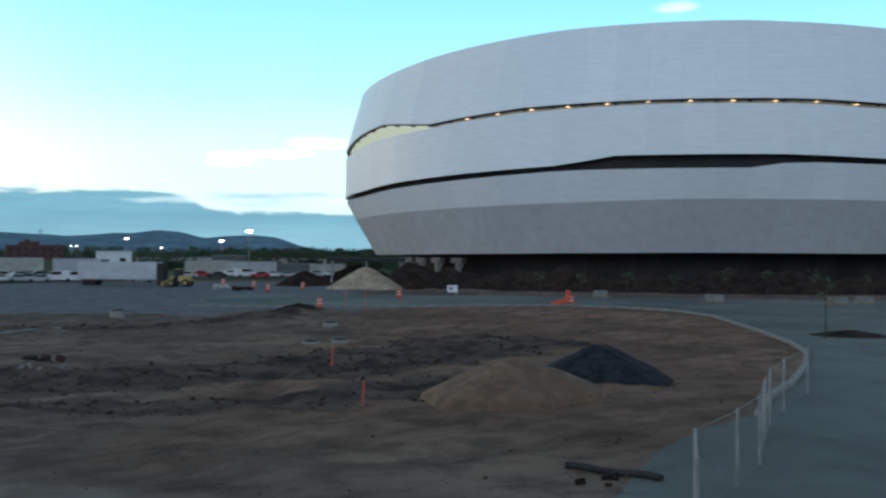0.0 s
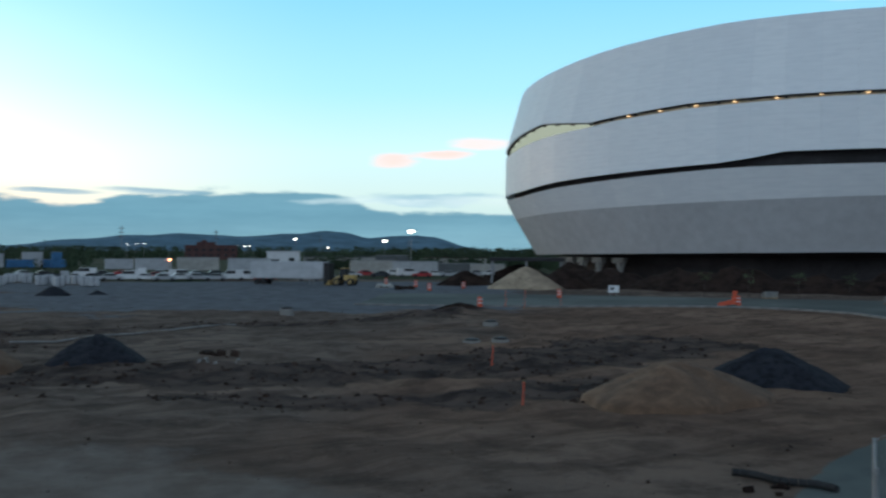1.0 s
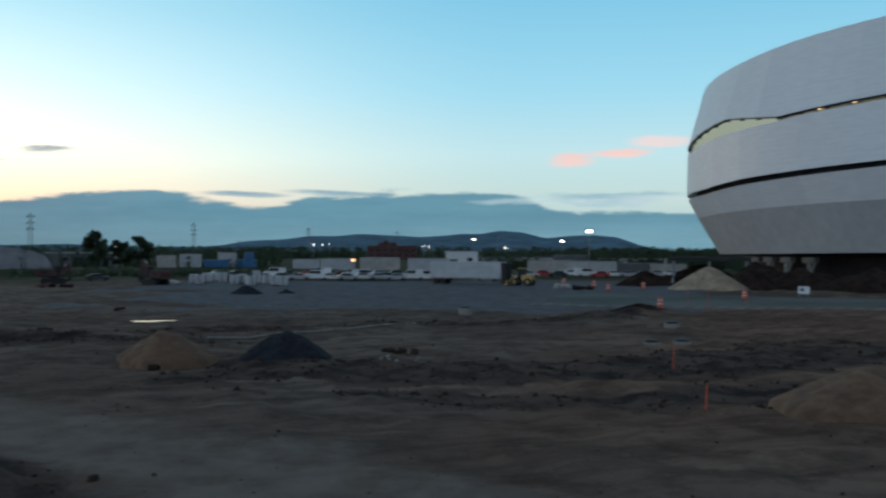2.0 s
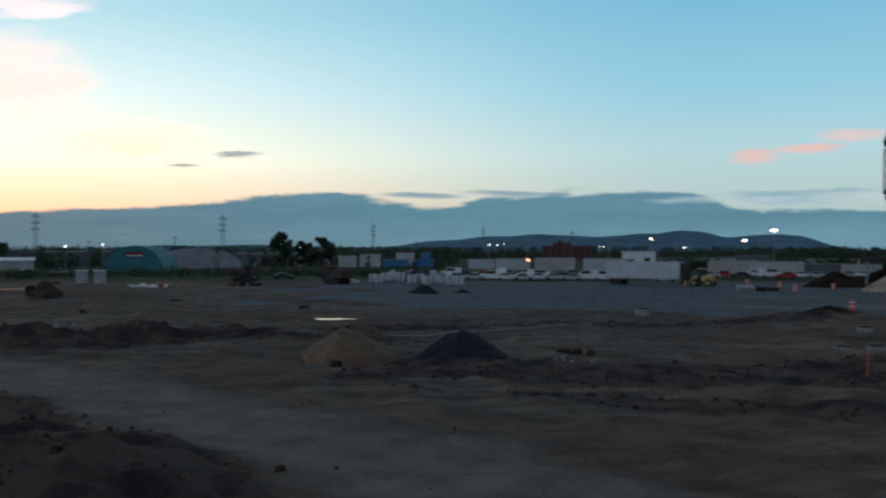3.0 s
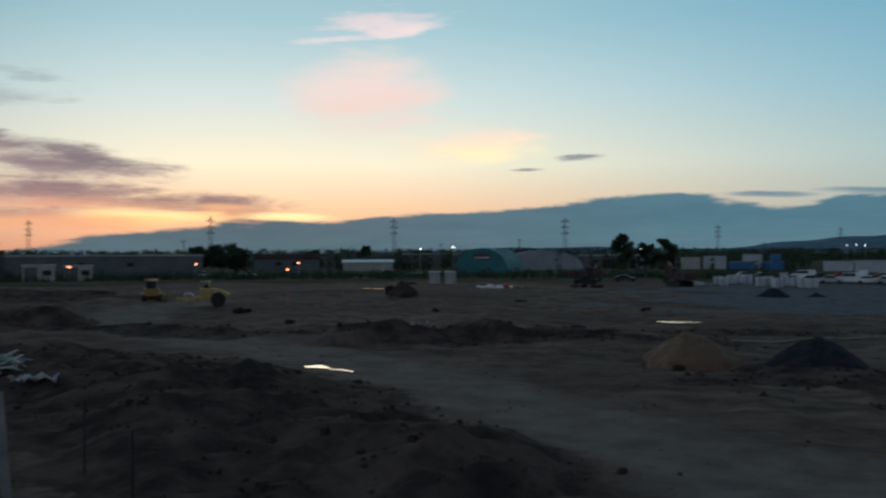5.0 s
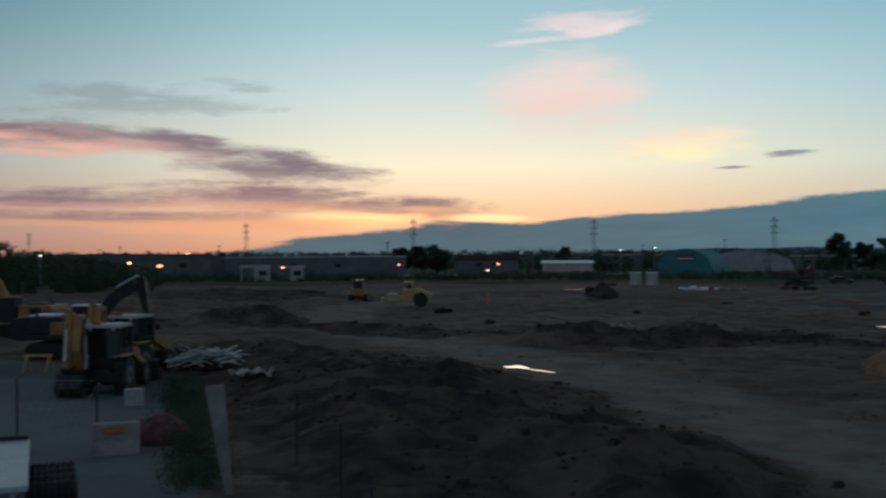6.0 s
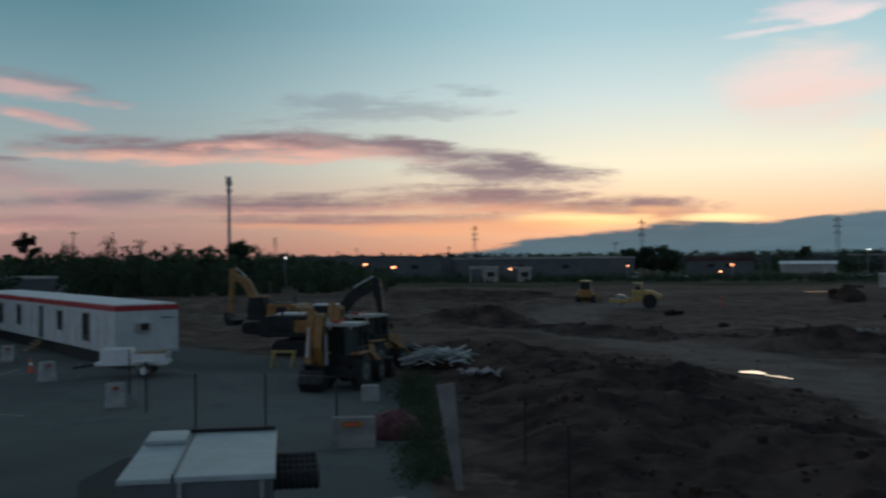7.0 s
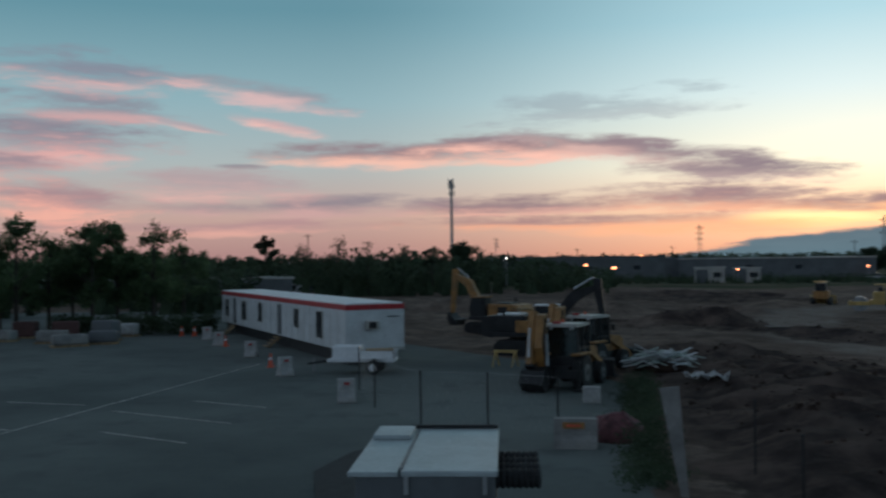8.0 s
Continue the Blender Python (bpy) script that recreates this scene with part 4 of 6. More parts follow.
for a_, d_, l_, h_, m_, lab in ((32.2, 338, 8, 2.6, blue_paint, "blue office container with a pale stripe"), (30.6, 340, 7.6, 2.6, blue_paint, "blue office container with a pale stripe"),
                                (31.6, 339, 6, 4.9, dull_white, "white stacked office container on the blue"), (33.6, 338, 7, 4.4, dull_white, "white office container beyond the site"), (34.9, 336, 6, 4.0, cream_paint, "pale office container beyond the site"),
                                (25.4, 296, 10, 3.3, dull_white, "long white trailer body behind parked cars"), (23.0, 290, 11.5, 3.6, cream_paint, "long white trailer body behind parked cars"), (20.2, 292, 12, 3.4, dull_white, "long white trailer body behind parked cars"),
                                (13.2, 262, 12, 3.2, cream_paint, "white site container behind parked cars"), (10.8, 262, 12, 3.0, dull_white, "white site container behind parked cars"),
                                (8.4, 240, 9, 2.8, grey_paint, "grey site container near the arena"), (6.6, 232, 8, 2.8, cream_paint, "pale site container near the arena"), (27.2, 310, 8, 3, dull_white, "white site container behind the cars"),
                                (12.1, 300, 10, 4.4, grey_paint, "grey site container behind the cars"), (30.4, 330, 3, 5.0, blue_paint, "blue upright container beside the others")):
    crate("container", lab, a_, d_, l_, 2.5, h_, m_, 3, "containers")

# the semi-trailer parked on the gravel
semi = thing("semi_trailer", "long white box semi-trailer parked on the gravel", "trailer", pose(-53.9, 164.6, 0, 0, 0, -7))
part("box", Mesh().box((0, 1.3, 2.6), (13.6, 2.6, 2.75), 0, .05), dull_white, semi)
part("floor_rail", Mesh().box((0, 1.3, 1.15), (13.5, 2.5, .22)), grey_steel, semi)
part("nose", Mesh().box((7.35, 1.3, 2.2), (1.0, 2.3, 3.2), 0, .1), black_steel, semi, "dark tractor cab behind the box")
for i in range(4):
    part("wheel", Mesh().wheel((-5.6 + (i % 2) * 1.25, .25 + (i // 2) * 2.1, .5), .5, .5), rubber, semi)
for i in range(2):
    part("wheel", Mesh().wheel((7.4, .25 + i * 2.1, .5), .5, .4), rubber, semi)
for i in range(2):
    part("landing_leg", Mesh().box((4.2, .5 + i * 1.6, .5), (.16, .16, 1.15)), grey_steel, semi)
part("tail_lamp", Mesh().box((-6.85, .3, 1.2), (.06, .3, .12)), red_paint, semi)


def car(label, paint, m, van=False):
    ob = thing("parked_car", label, "car", m, "parked cars")
    if van:
        prof = [(-2.5, .35), (2.45, .35), (2.5, .95), (2.2, 1.15), (1.6, 1.25), (.9, 1.95), (-2.4, 2.0), (-2.55, 1.2)]
        glass = [(1.5, 1.28), (.92, 1.85), (-1.0, 1.88), (-1.0, 1.28)]
    else:
        prof = [(-2.15, .32), (2.1, .32), (2.18, .7), (1.9, .86), (1.05, .95), (.35, 1.42), (-.95, 1.45), (-1.7, 1.0), (-2.18, .92)]
        glass = [(.95, .98), (.33, 1.36), (-.92, 1.39), (-1.5, 1.02)]
    part("body", Mesh().slab(prof, "y", -.86, .86), paint, ob)
    part("side_glass", Mesh().slab(glass, "y", -.875, .875), dark_glass, ob)
    for i in range(4):
        part("wheel", Mesh().wheel((1.35 if i % 2 else -1.35, .76 if i < 2 else -.76, .32), .32, .24), rubber, ob)
    part("headlight", Mesh().box((2.12, .6, .66), (.08, .34, .14)), white_paint, ob)
    part("headlight", Mesh().box((2.12, -.6, .66), (.08, .34, .14)), white_paint, ob)
    return ob


silver_paint = material("silver_paint", (.42, .43, .45), .35, .5, .05, 2, bump=0)
dark_paint = material("dark_paint", (.035, .04, .05), .3, .1, .1, 2, bump=0)
r_car = random.Random(9)
fleet = []
for lab, paint, van in (("white car parked on the gravel", white_paint, False), ("silver car parked on the gravel", silver_paint, False), ("dark car parked on the gravel", dark_paint, False),
                        ("white van parked on the gravel", white_paint, True), ("red car parked on the gravel", red_paint, False)):
    x_, y_, _ = polar(20 + len(fleet) * 1.3, 206)
    fleet.append(car(lab, paint, pose(x_, y_, 0, 0, 0, 20 + len(fleet)), van))
spots = [(15.0 + i * .95, 196 + r_car.uniform(-3, 3)) for i in range(3)] + [(18.4 + i * .92, 198 + r_car.uniform(-3, 3)) for i in range(15)]
spots += [(17.0 + i * 1.0, 226 + r_car.uniform(-3, 3)) for i in range(16)] + [(5.6 + i * .8, 226 + r_car.uniform(-8, 8)) for i in range(12)]
spots += [(38.5, 200), (96.5, 178), (95.6, 180), (94.7, 178), (93.8, 181), (98, 176), (60, 255), (62.5, 255), (50.5, 258), (52, 260), (80, 215), (81.4, 216)]
for a_, d_ in spots:
    x_, y_, _ = polar(a_, d_)
    copy_thing(fleet[r_car.choice((0, 1, 1, 2, 2, 2, 3, 4))], pose(x_, y_, 0, 0, 0, a_ + r_car.choice((0, 180, 8, 90))))


# ---- street lamps and wall lamps that burn at dusk ----
def lamp(azimuth, dist, elev, mat, size=.35, label="", double=False):
    """A lamp head on a tapering pole with a short arm."""
    z = EYE + dist * math.tan(radians(elev))
    ob = thing("street_lamp", label, "lamp", pose(*polar(azimuth, dist), 0, 0, azimuth), "street lamps")
    part("pole", Mesh().rod((0, 0, -.3), (0, 0, z + .3), .12, .07, 8), grey_steel, ob)
    part("arm", Mesh().rod((0, 0, z + .25), (0, -.9, z + .15), .05, None, 6), grey_steel, ob)
    part("head", Mesh().box((0, -1.0, z + .16), (size * 2.6, .7, .22), 0, .05), grey_steel, ob)
    part("lens", Mesh().ball((0, -1.15, z - .12), size * .82, 2, (1.5, .8, .5)), mat, ob, "glowing lens")


W_, O_ = "street lamp with a glowing white head", "lamp post with a glowing orange head"
for a_, d_, e_, s_ in ((11.03, 250, 1.1, .75), (12.55, 330, .54, .65), (17.62, 420, .63, .6), (15.79, 500, .14, .4), (82.34, 220, .05, .24), (48.3, 330, .3, .3),
                       (45.1, 300, -.35, .3), (50.2, 330, .2, .3), (37.6, 300, .2, .4), (20.9, 640, .2, .42), (20.5, 640, .2, .42), (20.2, 640, .2, .42), (26.8, 640, .3, .36), (26.3, 640, .3, .36), (25.9, 640, .3, .36)):
    lamp(a_, d_, e_, lamp_white, s_, W_)
for a_, d_, e_, s_ in ((77.81, 245, -.38, .42), (76.23, 240, -.55, .52), (74.71, 300, .12, .45), (69.48, 229, -.70, .3), (57.14, 255, -.55, .32), (57.76, 250, -.92, .32), (62.84, 285, -.58, .3), (24.55, 240, -.56, .36)):
    lamp(a_, d_, e_, lamp_orange, s_, O_)

mast = thing("radio_mast", "tall thin radio mast with antennas at its top", "mast", pose(*polar(85.45, 300), 0, 0, 85))
part("pole", Mesh().rod((0, 0, -.5), (0, 0, 30), .55, .38, 10), grey_steel, mast)
for k, z in enumerate((26.0, 28.2, 29.6)):
    for i in range(3):
        a = i * 2.094 + k * .5
        part("antenna", Mesh().box((.75 * math.cos(a), .75 * math.sin(a), z), (.35, .35, 1.6), math.degrees(a)), grey_steel, mast)
    part("antenna_ring", Mesh().rod((0, 0, z - .1), (0, 0, z + .1), .8, None, 10), grey_steel, mast)
for a_, d_, e_ in ((93.7, 330, 1.55), (63.5, 420, .75), (73.0, 500, .6), (49.0, 600, .5), (31.0, 700, .5), (44.5, 520, .75), (89, 420, .8), (78.3, 500, .55)):
    z_ = EYE + d_ * math.tan(radians(e_))
    ob_ = thing("utility_pole", "thin dark utility pole with a cross arm", "pole", pose(*polar(a_, d_), 0, 0, a_), "utility poles")
    part("pole", Mesh().rod((0, 0, -.5), (0, 0, z_), .22, .16, 6), black_steel, ob_)
    part("cross_arm", Mesh().box((0, 0, z_ - .6), (2.6, .2, .2)), black_steel, ob_)


# ---- kerb and road furniture before the arena ----
kerb = thing("kerb", "pale concrete kerb curving round the dirt", "kerb", kind="structure")


def walk_line(line, step):
    """Points at even steps along a line, each with its heading."""
    out, left = [], 0.0
    for (ax, ay), (bx, by) in zip(line, line[1:]):
        seg = math.hypot(bx - ax, by - ay)
        s = left
        while s < seg:
            out.append((ax + (bx - ax) * s / seg, ay + (by - ay) * s / seg, math.degrees(math.atan2(by - ay, bx - ax))))
            s += step
        left = s - seg
    return out


stone = None
for x, y, h in walk_line(KERB, 2.0):
    if stone is None:
        stone = part("kerb_stone", Mesh().box((0, 0, .02), (1.97, .3, .36), 0, .03), concrete, kerb)
        ob_ = stone
    else:
        ob_ = new("kerb_stone", stone.data)
        ob_.parent = kerb
    ob_.matrix_world = pose(x, y, 0, 0, 0, h)


def cone(x, y, h=.75, group="traffic cones"):
    ob = thing("traffic_cone", "orange traffic cone with a white collar", "cone", pose(*on_ground(x, y)), group)
    part("base", Mesh().box((0, 0, .02), (h * .5, h * .5, .05), 0, .01), orange_plastic, ob)
    part("body", Mesh().rod((0, 0, .04), (0, 0, h), h * .19, h * .045, 14), orange_plastic, ob)
    part("collar", Mesh().rod((0, 0, h * .52), (0, 0, h * .7), h * .125, h * .095, 14), white_paint, ob)


def drum(x, y, h=1.05):
    ob = thing("traffic_drum", "orange plastic traffic drum with pale bands", "drum", pose(*on_ground(x, y)), "traffic drums")
    part("base", Mesh().rod((0, 0, 0), (0, 0, .08), .36, .34, 16), rubber, ob)
    part("body", Mesh().rod((0, 0, .08), (0, 0, h), .29, .22, 16), orange_plastic, ob)
    for z in (.4, .72):
        part("band", Mesh().rod((0, 0, z * h), (0, 0, z * h + .1), .27, .262, 16), white_paint, ob)


for x, y in ((-12.9, 104.2), (-25.6, 145.8), (-5.6, 126.8), (-21.8, 155), (-37.7, 170.8), (14.6, 113.2), (-30, 158)):
    drum(x, y, 1.15)
for x, y in ((-83.4, -15.8), (-83.1, -14.7), (-57.4, -5.9), (-72.3, -10.6), (-73.2, -11.4)):
    cone(x, y, .8)

board = thing("road_sign", "fallen orange road works sign on its stand", "sign", pose(*on_ground(13.7, 112.6), 0, 0, 10))
part("panel", Mesh().box((-.4, 0, .35), (2.0, .1, .5), 0, 0, 0, -14), orange_plastic, board)
part("upright_panel", Mesh().box((.45, .1, .95), (.5, .08, 1.5), 0, 0, 0, 8), orange_plastic, board)
part("stand", Mesh().box((.1, .1, .1), (1.2, .5, .12)), black_steel, board)
sign = thing("white_sign", "small white sign on two short posts", "sign", pose(*on_ground(1.3, 135.7), 0, 0, 0))
part("panel", Mesh().box((0, 0, .9), (1.4, .06, .95), 0, .01), white_paint, sign)
part("bar", Mesh().box((-.2, -.05, .95), (.5, .03, .4)), grey_paint, sign)
for sx in (-.5, .5):
    part("post", Mesh().box((sx, .05, .45), (.08, .06, 1.0)), galvanised, sign)


def stake(x, y, h=1.2):
    ob = thing("survey_stake", "thin orange survey stake in the dirt", "stake", pose(*on_ground(x, y), 0, 3, 20), "survey stakes")
    part("shaft", Mesh().box((0, 0, h / 2 - .1), (.05, .035, h + .2)), orange_plastic, ob)
    part("tip", Mesh().box((0, 0, h + .04), (.06, .045, .1)), lumber, ob)


for x, y, h in ((-5.5, 49.4, 1.1), (-3.05, 38.1, .9), (-10.2, 104, 1.8), (-8.2, 104.2, 1.9), (-4.6, 108, 1.7), (-100, 63, 1.4), (-107, 76, 1.6), (-95, 60, 1.2), (-103, 70, 1.4)):
    stake(x, y, h)


def manhole(x, y, h, lean=0):
    ob = thing("catch_basin", "round concrete catch basin standing out of the dirt", "manhole", pose(*on_ground(x, y), lean, 0, 0), "catch basins")
    part("ring", Mesh().rod((0, 0, -.4), (0, 0, h), .62, .6, 20), concrete, ob)
    part("frame", Mesh().rod((0, 0, h), (0, 0, h + .12), .5, .46, 20), black_steel, ob)
    part("grate", Mesh().rod((0, 0, h + .12), (0, 0, h + .15), .36, None, 16), black_steel, ob)


for x, y, h in ((-8.7, 66, .16), (-6.8, 66, .2), (-8.8, 78, .35), (-28.2, 86.3, .5)):
    manhole(x, y, h)


def rubble(name, label, x, y, n, wide, size, mat, seed, group=""):
    """A few broken lumps lying together."""
    r = random.Random(seed)
    ob = thing(name, label, "rubble", pose(*on_ground(x, y)), group)
    for _ in range(n):
        a, d, s = r.uniform(0, 6.283), wide * r.random() ** .6, size * r.uniform(.5, 1.2)
        part("lump", Mesh().box((d * math.cos(a), d * math.sin(a), s * .2), (s, s * r.uniform(.5, .9), s * r.uniform(.4, .8)), r.uniform(0, 180), s * .14, r.uniform(-20, 20), r.uniform(-20, 20)), mat, ob)
    return ob


for i, (x, y, n, w, s, m) in enumerate(((-21.4, 53.3, 7, 1.0, .5, dark_soil), (-29.9, 41.8, 4, .4, .4, black_soil), (-19.0, 47.6, 7, 1.6, .2, concrete), (-52, 43.2, 5, .8, .3, concrete),
                                        (-80.7, 33, 5, .9, .4, concrete), (-101.5, 80.5, 7, 1.8, .8, black_soil), (-77, 66, 4, .8, .6, black_soil), (-63, 82, 4, .8, .6, black_soil),
                                        (-86, 88, 4, .9, .7, black_soil), (-47.5, 55, 5, .9, .5, dark_soil), (4.2, 26, 5, .7, .25, black_soil), (-88, 50, 6, .8, .8, black_soil), (-72, 45, 4, .7, .6, dark_soil))):
    rubble("rubble", "broken lumps lying on the dirt", x, y, n, w, s, m, 90 + i, "rubble lumps")
hose = thing("hose", "black corrugated hose lying on the pavement", "hose", pose(4.6, 26.8, .0, 0, 0, -32))
for k in range(14):
    part("ring", Mesh().rod((k * .2 - 1.4, .12 * math.sin(k * .7), .1), (k * .2 - 1.22, .12 * math.sin(k * .7 + .6), .1), .11, .09, 8), rubber, hose)

pipe_run = thing("pale_pipe", "long pale pipe lying along the ditch", "pipe")
run_ = walk_line([(-37, 57.6), (-36.5, 58.3), (-27.7, 73.8)], 3.0)
for (ax, ay, h), (bx, by, _) in zip(run_, run_[1:]):
    part("length", Mesh().rod(on_ground(ax, ay, .1), on_ground(bx, by, .1), .085, None, 8), concrete, pipe_run)

# puddles that mirror the sky
water = bpy.data.materials.new("water")
water.use_nodes = True
k_ = Nodes(water.node_tree)
p_ = k_.add("ShaderNodeBsdfPrincipled")
k_.t.links.new(p_.outputs[0], k_.add("ShaderNodeOutputMaterial").inputs[0])
p_.inputs["Base Color"].default_value = (.03, .028, .025, 1)
p_.inputs["Roughness"].default_value, p_.inputs["Specular IOR Level"].default_value = .03, .8
for x, y, rx, ry, t_, s_ in ((-50.8, 70.6, 1.7, .8, 35, 1), (-43.6, 29.3, .75, .5, 15, 2), (-41.6, 29.4, .95, .14, 8, 3), (-130, 101, 3.4, .8, 45, 4)):
    b = bmesh.new()
    zs = max(float(ground_height(x + .6 * rx * math.cos(q * .7), y + .6 * ry * math.sin(q * .7))) for q in range(9))
    ring_ = []
    for k in range(40):
        a = 6.2832 * k / 40
        w = 1 + .22 * math.sin(3 * a + s_) + .12 * math.sin(5 * a + 2 * s_)
        ring_.append(b.verts.new((rx * w * math.cos(a), ry * w * math.sin(a), .02)))
    low = [b.verts.new((v.co.x, v.co.y, -.3)) for v in ring_]
    b.faces.new(ring_)
    for k in range(40):
        b.faces.new((ring_[k], low[k], low[(k + 1) % 40], ring_[(k + 1) % 40]))
    ob_ = finish("puddle", b, water)
    ob_.matrix_world = pose(x, y, zs, 0, 0, t_)
    tagged(ob_, "shallow puddle shining with the evening sky", "water", kind="structure")


# ---- at the foot of the arena ----
berm = bmesh.new()
rows = []
for i in range(111):
    p = -45 + i * .9
    top = 2.7 + .6 * math.sin(p * .31) + .5 * math.sin(p * .83 + 1) + .35 * math.sin(p * 2.1)
    top *= min(1, max(.05, (54 - p) / 8))
    row = []
    for k, (r, q) in enumerate(((88, -.1), (86.4, .32), (85, .62), (83.4, .92), (82.0, 1.0), (80, .9), (77.5, .5), (75, -.1))):
        row.append(berm.verts.new(bowl(p, r + .5 * math.sin(p * 1.7 + k), q * top + (.16 * math.sin(p * 3.3 + k * 2) if 0 < k < 7 else 0))))
    rows.append(row)
for s, t in zip(rows, rows[1:]):
    for k in range(7):
        berm.faces.new((s[k], s[k + 1], t[k + 1], t[k]))
tagged(finish("soil_berm", berm, black_soil, True), "long bank of black soil before the arena", "soil bank")
heap("soil_mound", "black soil heap beside the pale sand", -6.2, 161, 5.0, 4, 3.3, black_soil, 0, 6)
heap("soil_mound", "dark soil heap on the gravel", -24, 172, 5, 4, 2.6, black_soil, 0, 7)
heap("soil_mound", "small dark soil heap beside the road", -14.5, 101, 3.0, 1.4, .8, black_soil, 20, 8)


def column(p, r):
    """A forked concrete column under the rim."""
    x, y, _ = bowl(p, r, 0)
    ob = thing("column", "forked concrete column under the arena rim", "column", pose(x, y, 0, 0, 0, -p), "columns")
    part("shaft", Mesh().box((0, 0, 1.6), (.9, .9, 4.4), 0, .05), concrete, ob)
    part("cap", Mesh().box((0, 0, 4.3), (3.2, 1.2, 1.0), 0, .08), concrete, ob)
    part("brace", Mesh().rod((0, 0, 1.8), (1.4, 0, 4.0), .3, None, 8), concrete, ob)


for p, r in ((50, 65.5), (55, 66), (60, 66), (64, 66.2), (68, 66)):
    column(p, r)
canopy = thing("site_canopy", "dark flat canopy on thin posts beside the arena", "canopy", pose(-13.5, 176, 0, 0, 0, 4))
part("deck", Mesh().box((0, 0, 4.5), (13, 8, .6)), dark_soffit, canopy)
for i in range(6):
    part("post", Mesh().box((-6 + (i % 3) * 6, -3.6 if i < 3 else 3.6, 2.1), (.3, .3, 4.4)), grey_steel, canopy)
heap("soil_mound", "black soil heap under the dark canopy", -15, 180, 9, 4, 3.6, black_soil, 0, 9)
r_s = random.Random(17)
for x, y, h in ((26.8, 69.7, 5.8), (24.6, 133, 4.2), (30.5, 131.5, 3.6), (36.5, 128, 4.6), (42, 128.7, 4.4), (47.5, 128, 4.2), (13, 134, 3.4), (18.5, 133.5, 3.6), (53.5, 126, 4.6)):
    ob = thing("sapling", "thin newly planted tree with a few leaves", "sapling", pose(*on_ground(x, y)), "saplings")
    t, cr = Mesh(), bmesh.new()
    t.rod((0, 0, -.2), (.05, 0, h * .9), .06, .02, 6)
    for i in range(9):
        a, z = i * 2.4, h * r_s.uniform(.35, .8)
        e = Vector((.55 * math.cos(a), .55 * math.sin(a), z + .6))
        t.rod((.03, 0, z), e, .02, .008, 4)
        leaves(cr, r_s, e, .35, 10, .09)
    part("trunk", t, bark, ob)
    part("crown", cr, leaf, ob)
for x, y, l in ((33, 121, 4.5), (46, 116, 4), (50, 118, 3.5), (21, 132.5, 3.2), (58, 116, 5)):
    ob = thing("stacked_stone", "pallet of pale paving stone by the road", "pallet", pose(x, y, 0, 0, 0, r_s.uniform(-20, 20)), "stone pallets")
    part("pallet", Mesh().box((0, 0, .08), (l * .5, 1.4, .16)), lumber, ob)
    for k in range(3):
        part("stone_layer", Mesh().box((r_s.uniform(-.1, .1), 0, .28 + k * .24), (l * .48, 1.3, .22), 0, .02), concrete, ob)
heap("soil_mound", "dark mulch mound in a road island", 29.5, 72, 3.4, 1.6, .5, black_soil, -20, 10)
heap("soil_mound", "dark mulch mound beside the far road", 62, 121, 7, 2, 1.0, black_soil, 0, 11)


# ---- fences of posts and wire ----
def fence(label, line, h, post_r, wire_step=.3):
    """Posts, rails and crossed wires along a line on the ground."""
    ob = thing("wire_fence", label, "fence")
    for (ax, ay), (bx, by) in zip(line, line[1:]):
        part("post", Mesh().rod(on_ground(ax, ay, -.3), on_ground(ax, ay, h), post_r, None, 8), black_steel if post_r < .04 else grey_steel, ob)
        part("top_rail", Mesh().rod(on_ground(ax, ay, h - .04), on_ground(bx, by, h - .04), .007, None, 5), grey_steel, ob)
        seg = math.hypot(bx - ax, by - ay)
        n = int(seg / wire_step)
        w, za = Mesh(), on_ground((ax + bx) / 2, (ay + by) / 2)[2]
        for i in range(n):
            for s in (0, 1):
                t0, t1 = (i / n, min(1, (i + h / wire_step * .5) / n)) if s else (min(1, (i + h / wire_step * .5) / n), i / n)
                w.rod((ax + (bx - ax) * t0, ay + (by - ay) * t0, .05 + za), (ax + (bx - ax) * t1, ay + (by - ay) * t1, h - .05 + za), .0011, None, 3)
        part("wire_mesh", w, galvanised, ob)
    x, y = line[-1]
    part("post", Mesh().rod(on_ground(x, y, -.3), on_ground(x, y, h), post_r, None, 8), black_steel if post_r < .04 else grey_steel, ob)


fence("galvanised wire fence along the new road", [(5.0, 19.5), (5.75, 22.6), (7.6, 25.6), (9.0, 28.2), (10.2, 31.5), (11.4, 34.6), (12.9, 37.6), (15.6, 42.5)], 2.0, .045)
fence("wire fence across the car park", [(-46.5, -.7), (-40.75, 0), (-35.9, 1.65), (-35.2, 4.0), (-33.5, 6.2)], 2.0, .035)
for x, y, h, ry in ((-21.6, 9.5, 2.1, 0), (-26.2, 10.2, 2.0, 1), (-17.2, 8.4, 1.5, -17)):
    lone = thing("fence_post", "bare grey fence post at the edge of the soil", "post", pose(*on_ground(x, y), 0, ry, 0), "fence posts")
    part("shaft", Mesh().rod((0, 0, -.4), (0, 0, h), .03, None, 8), black_steel, lone)
    part("cap", Mesh().ball((0, 0, h), .04, 1), black_steel, lone)


# ---- the car park: office trailer and what stands round it ----
AX = -160.1


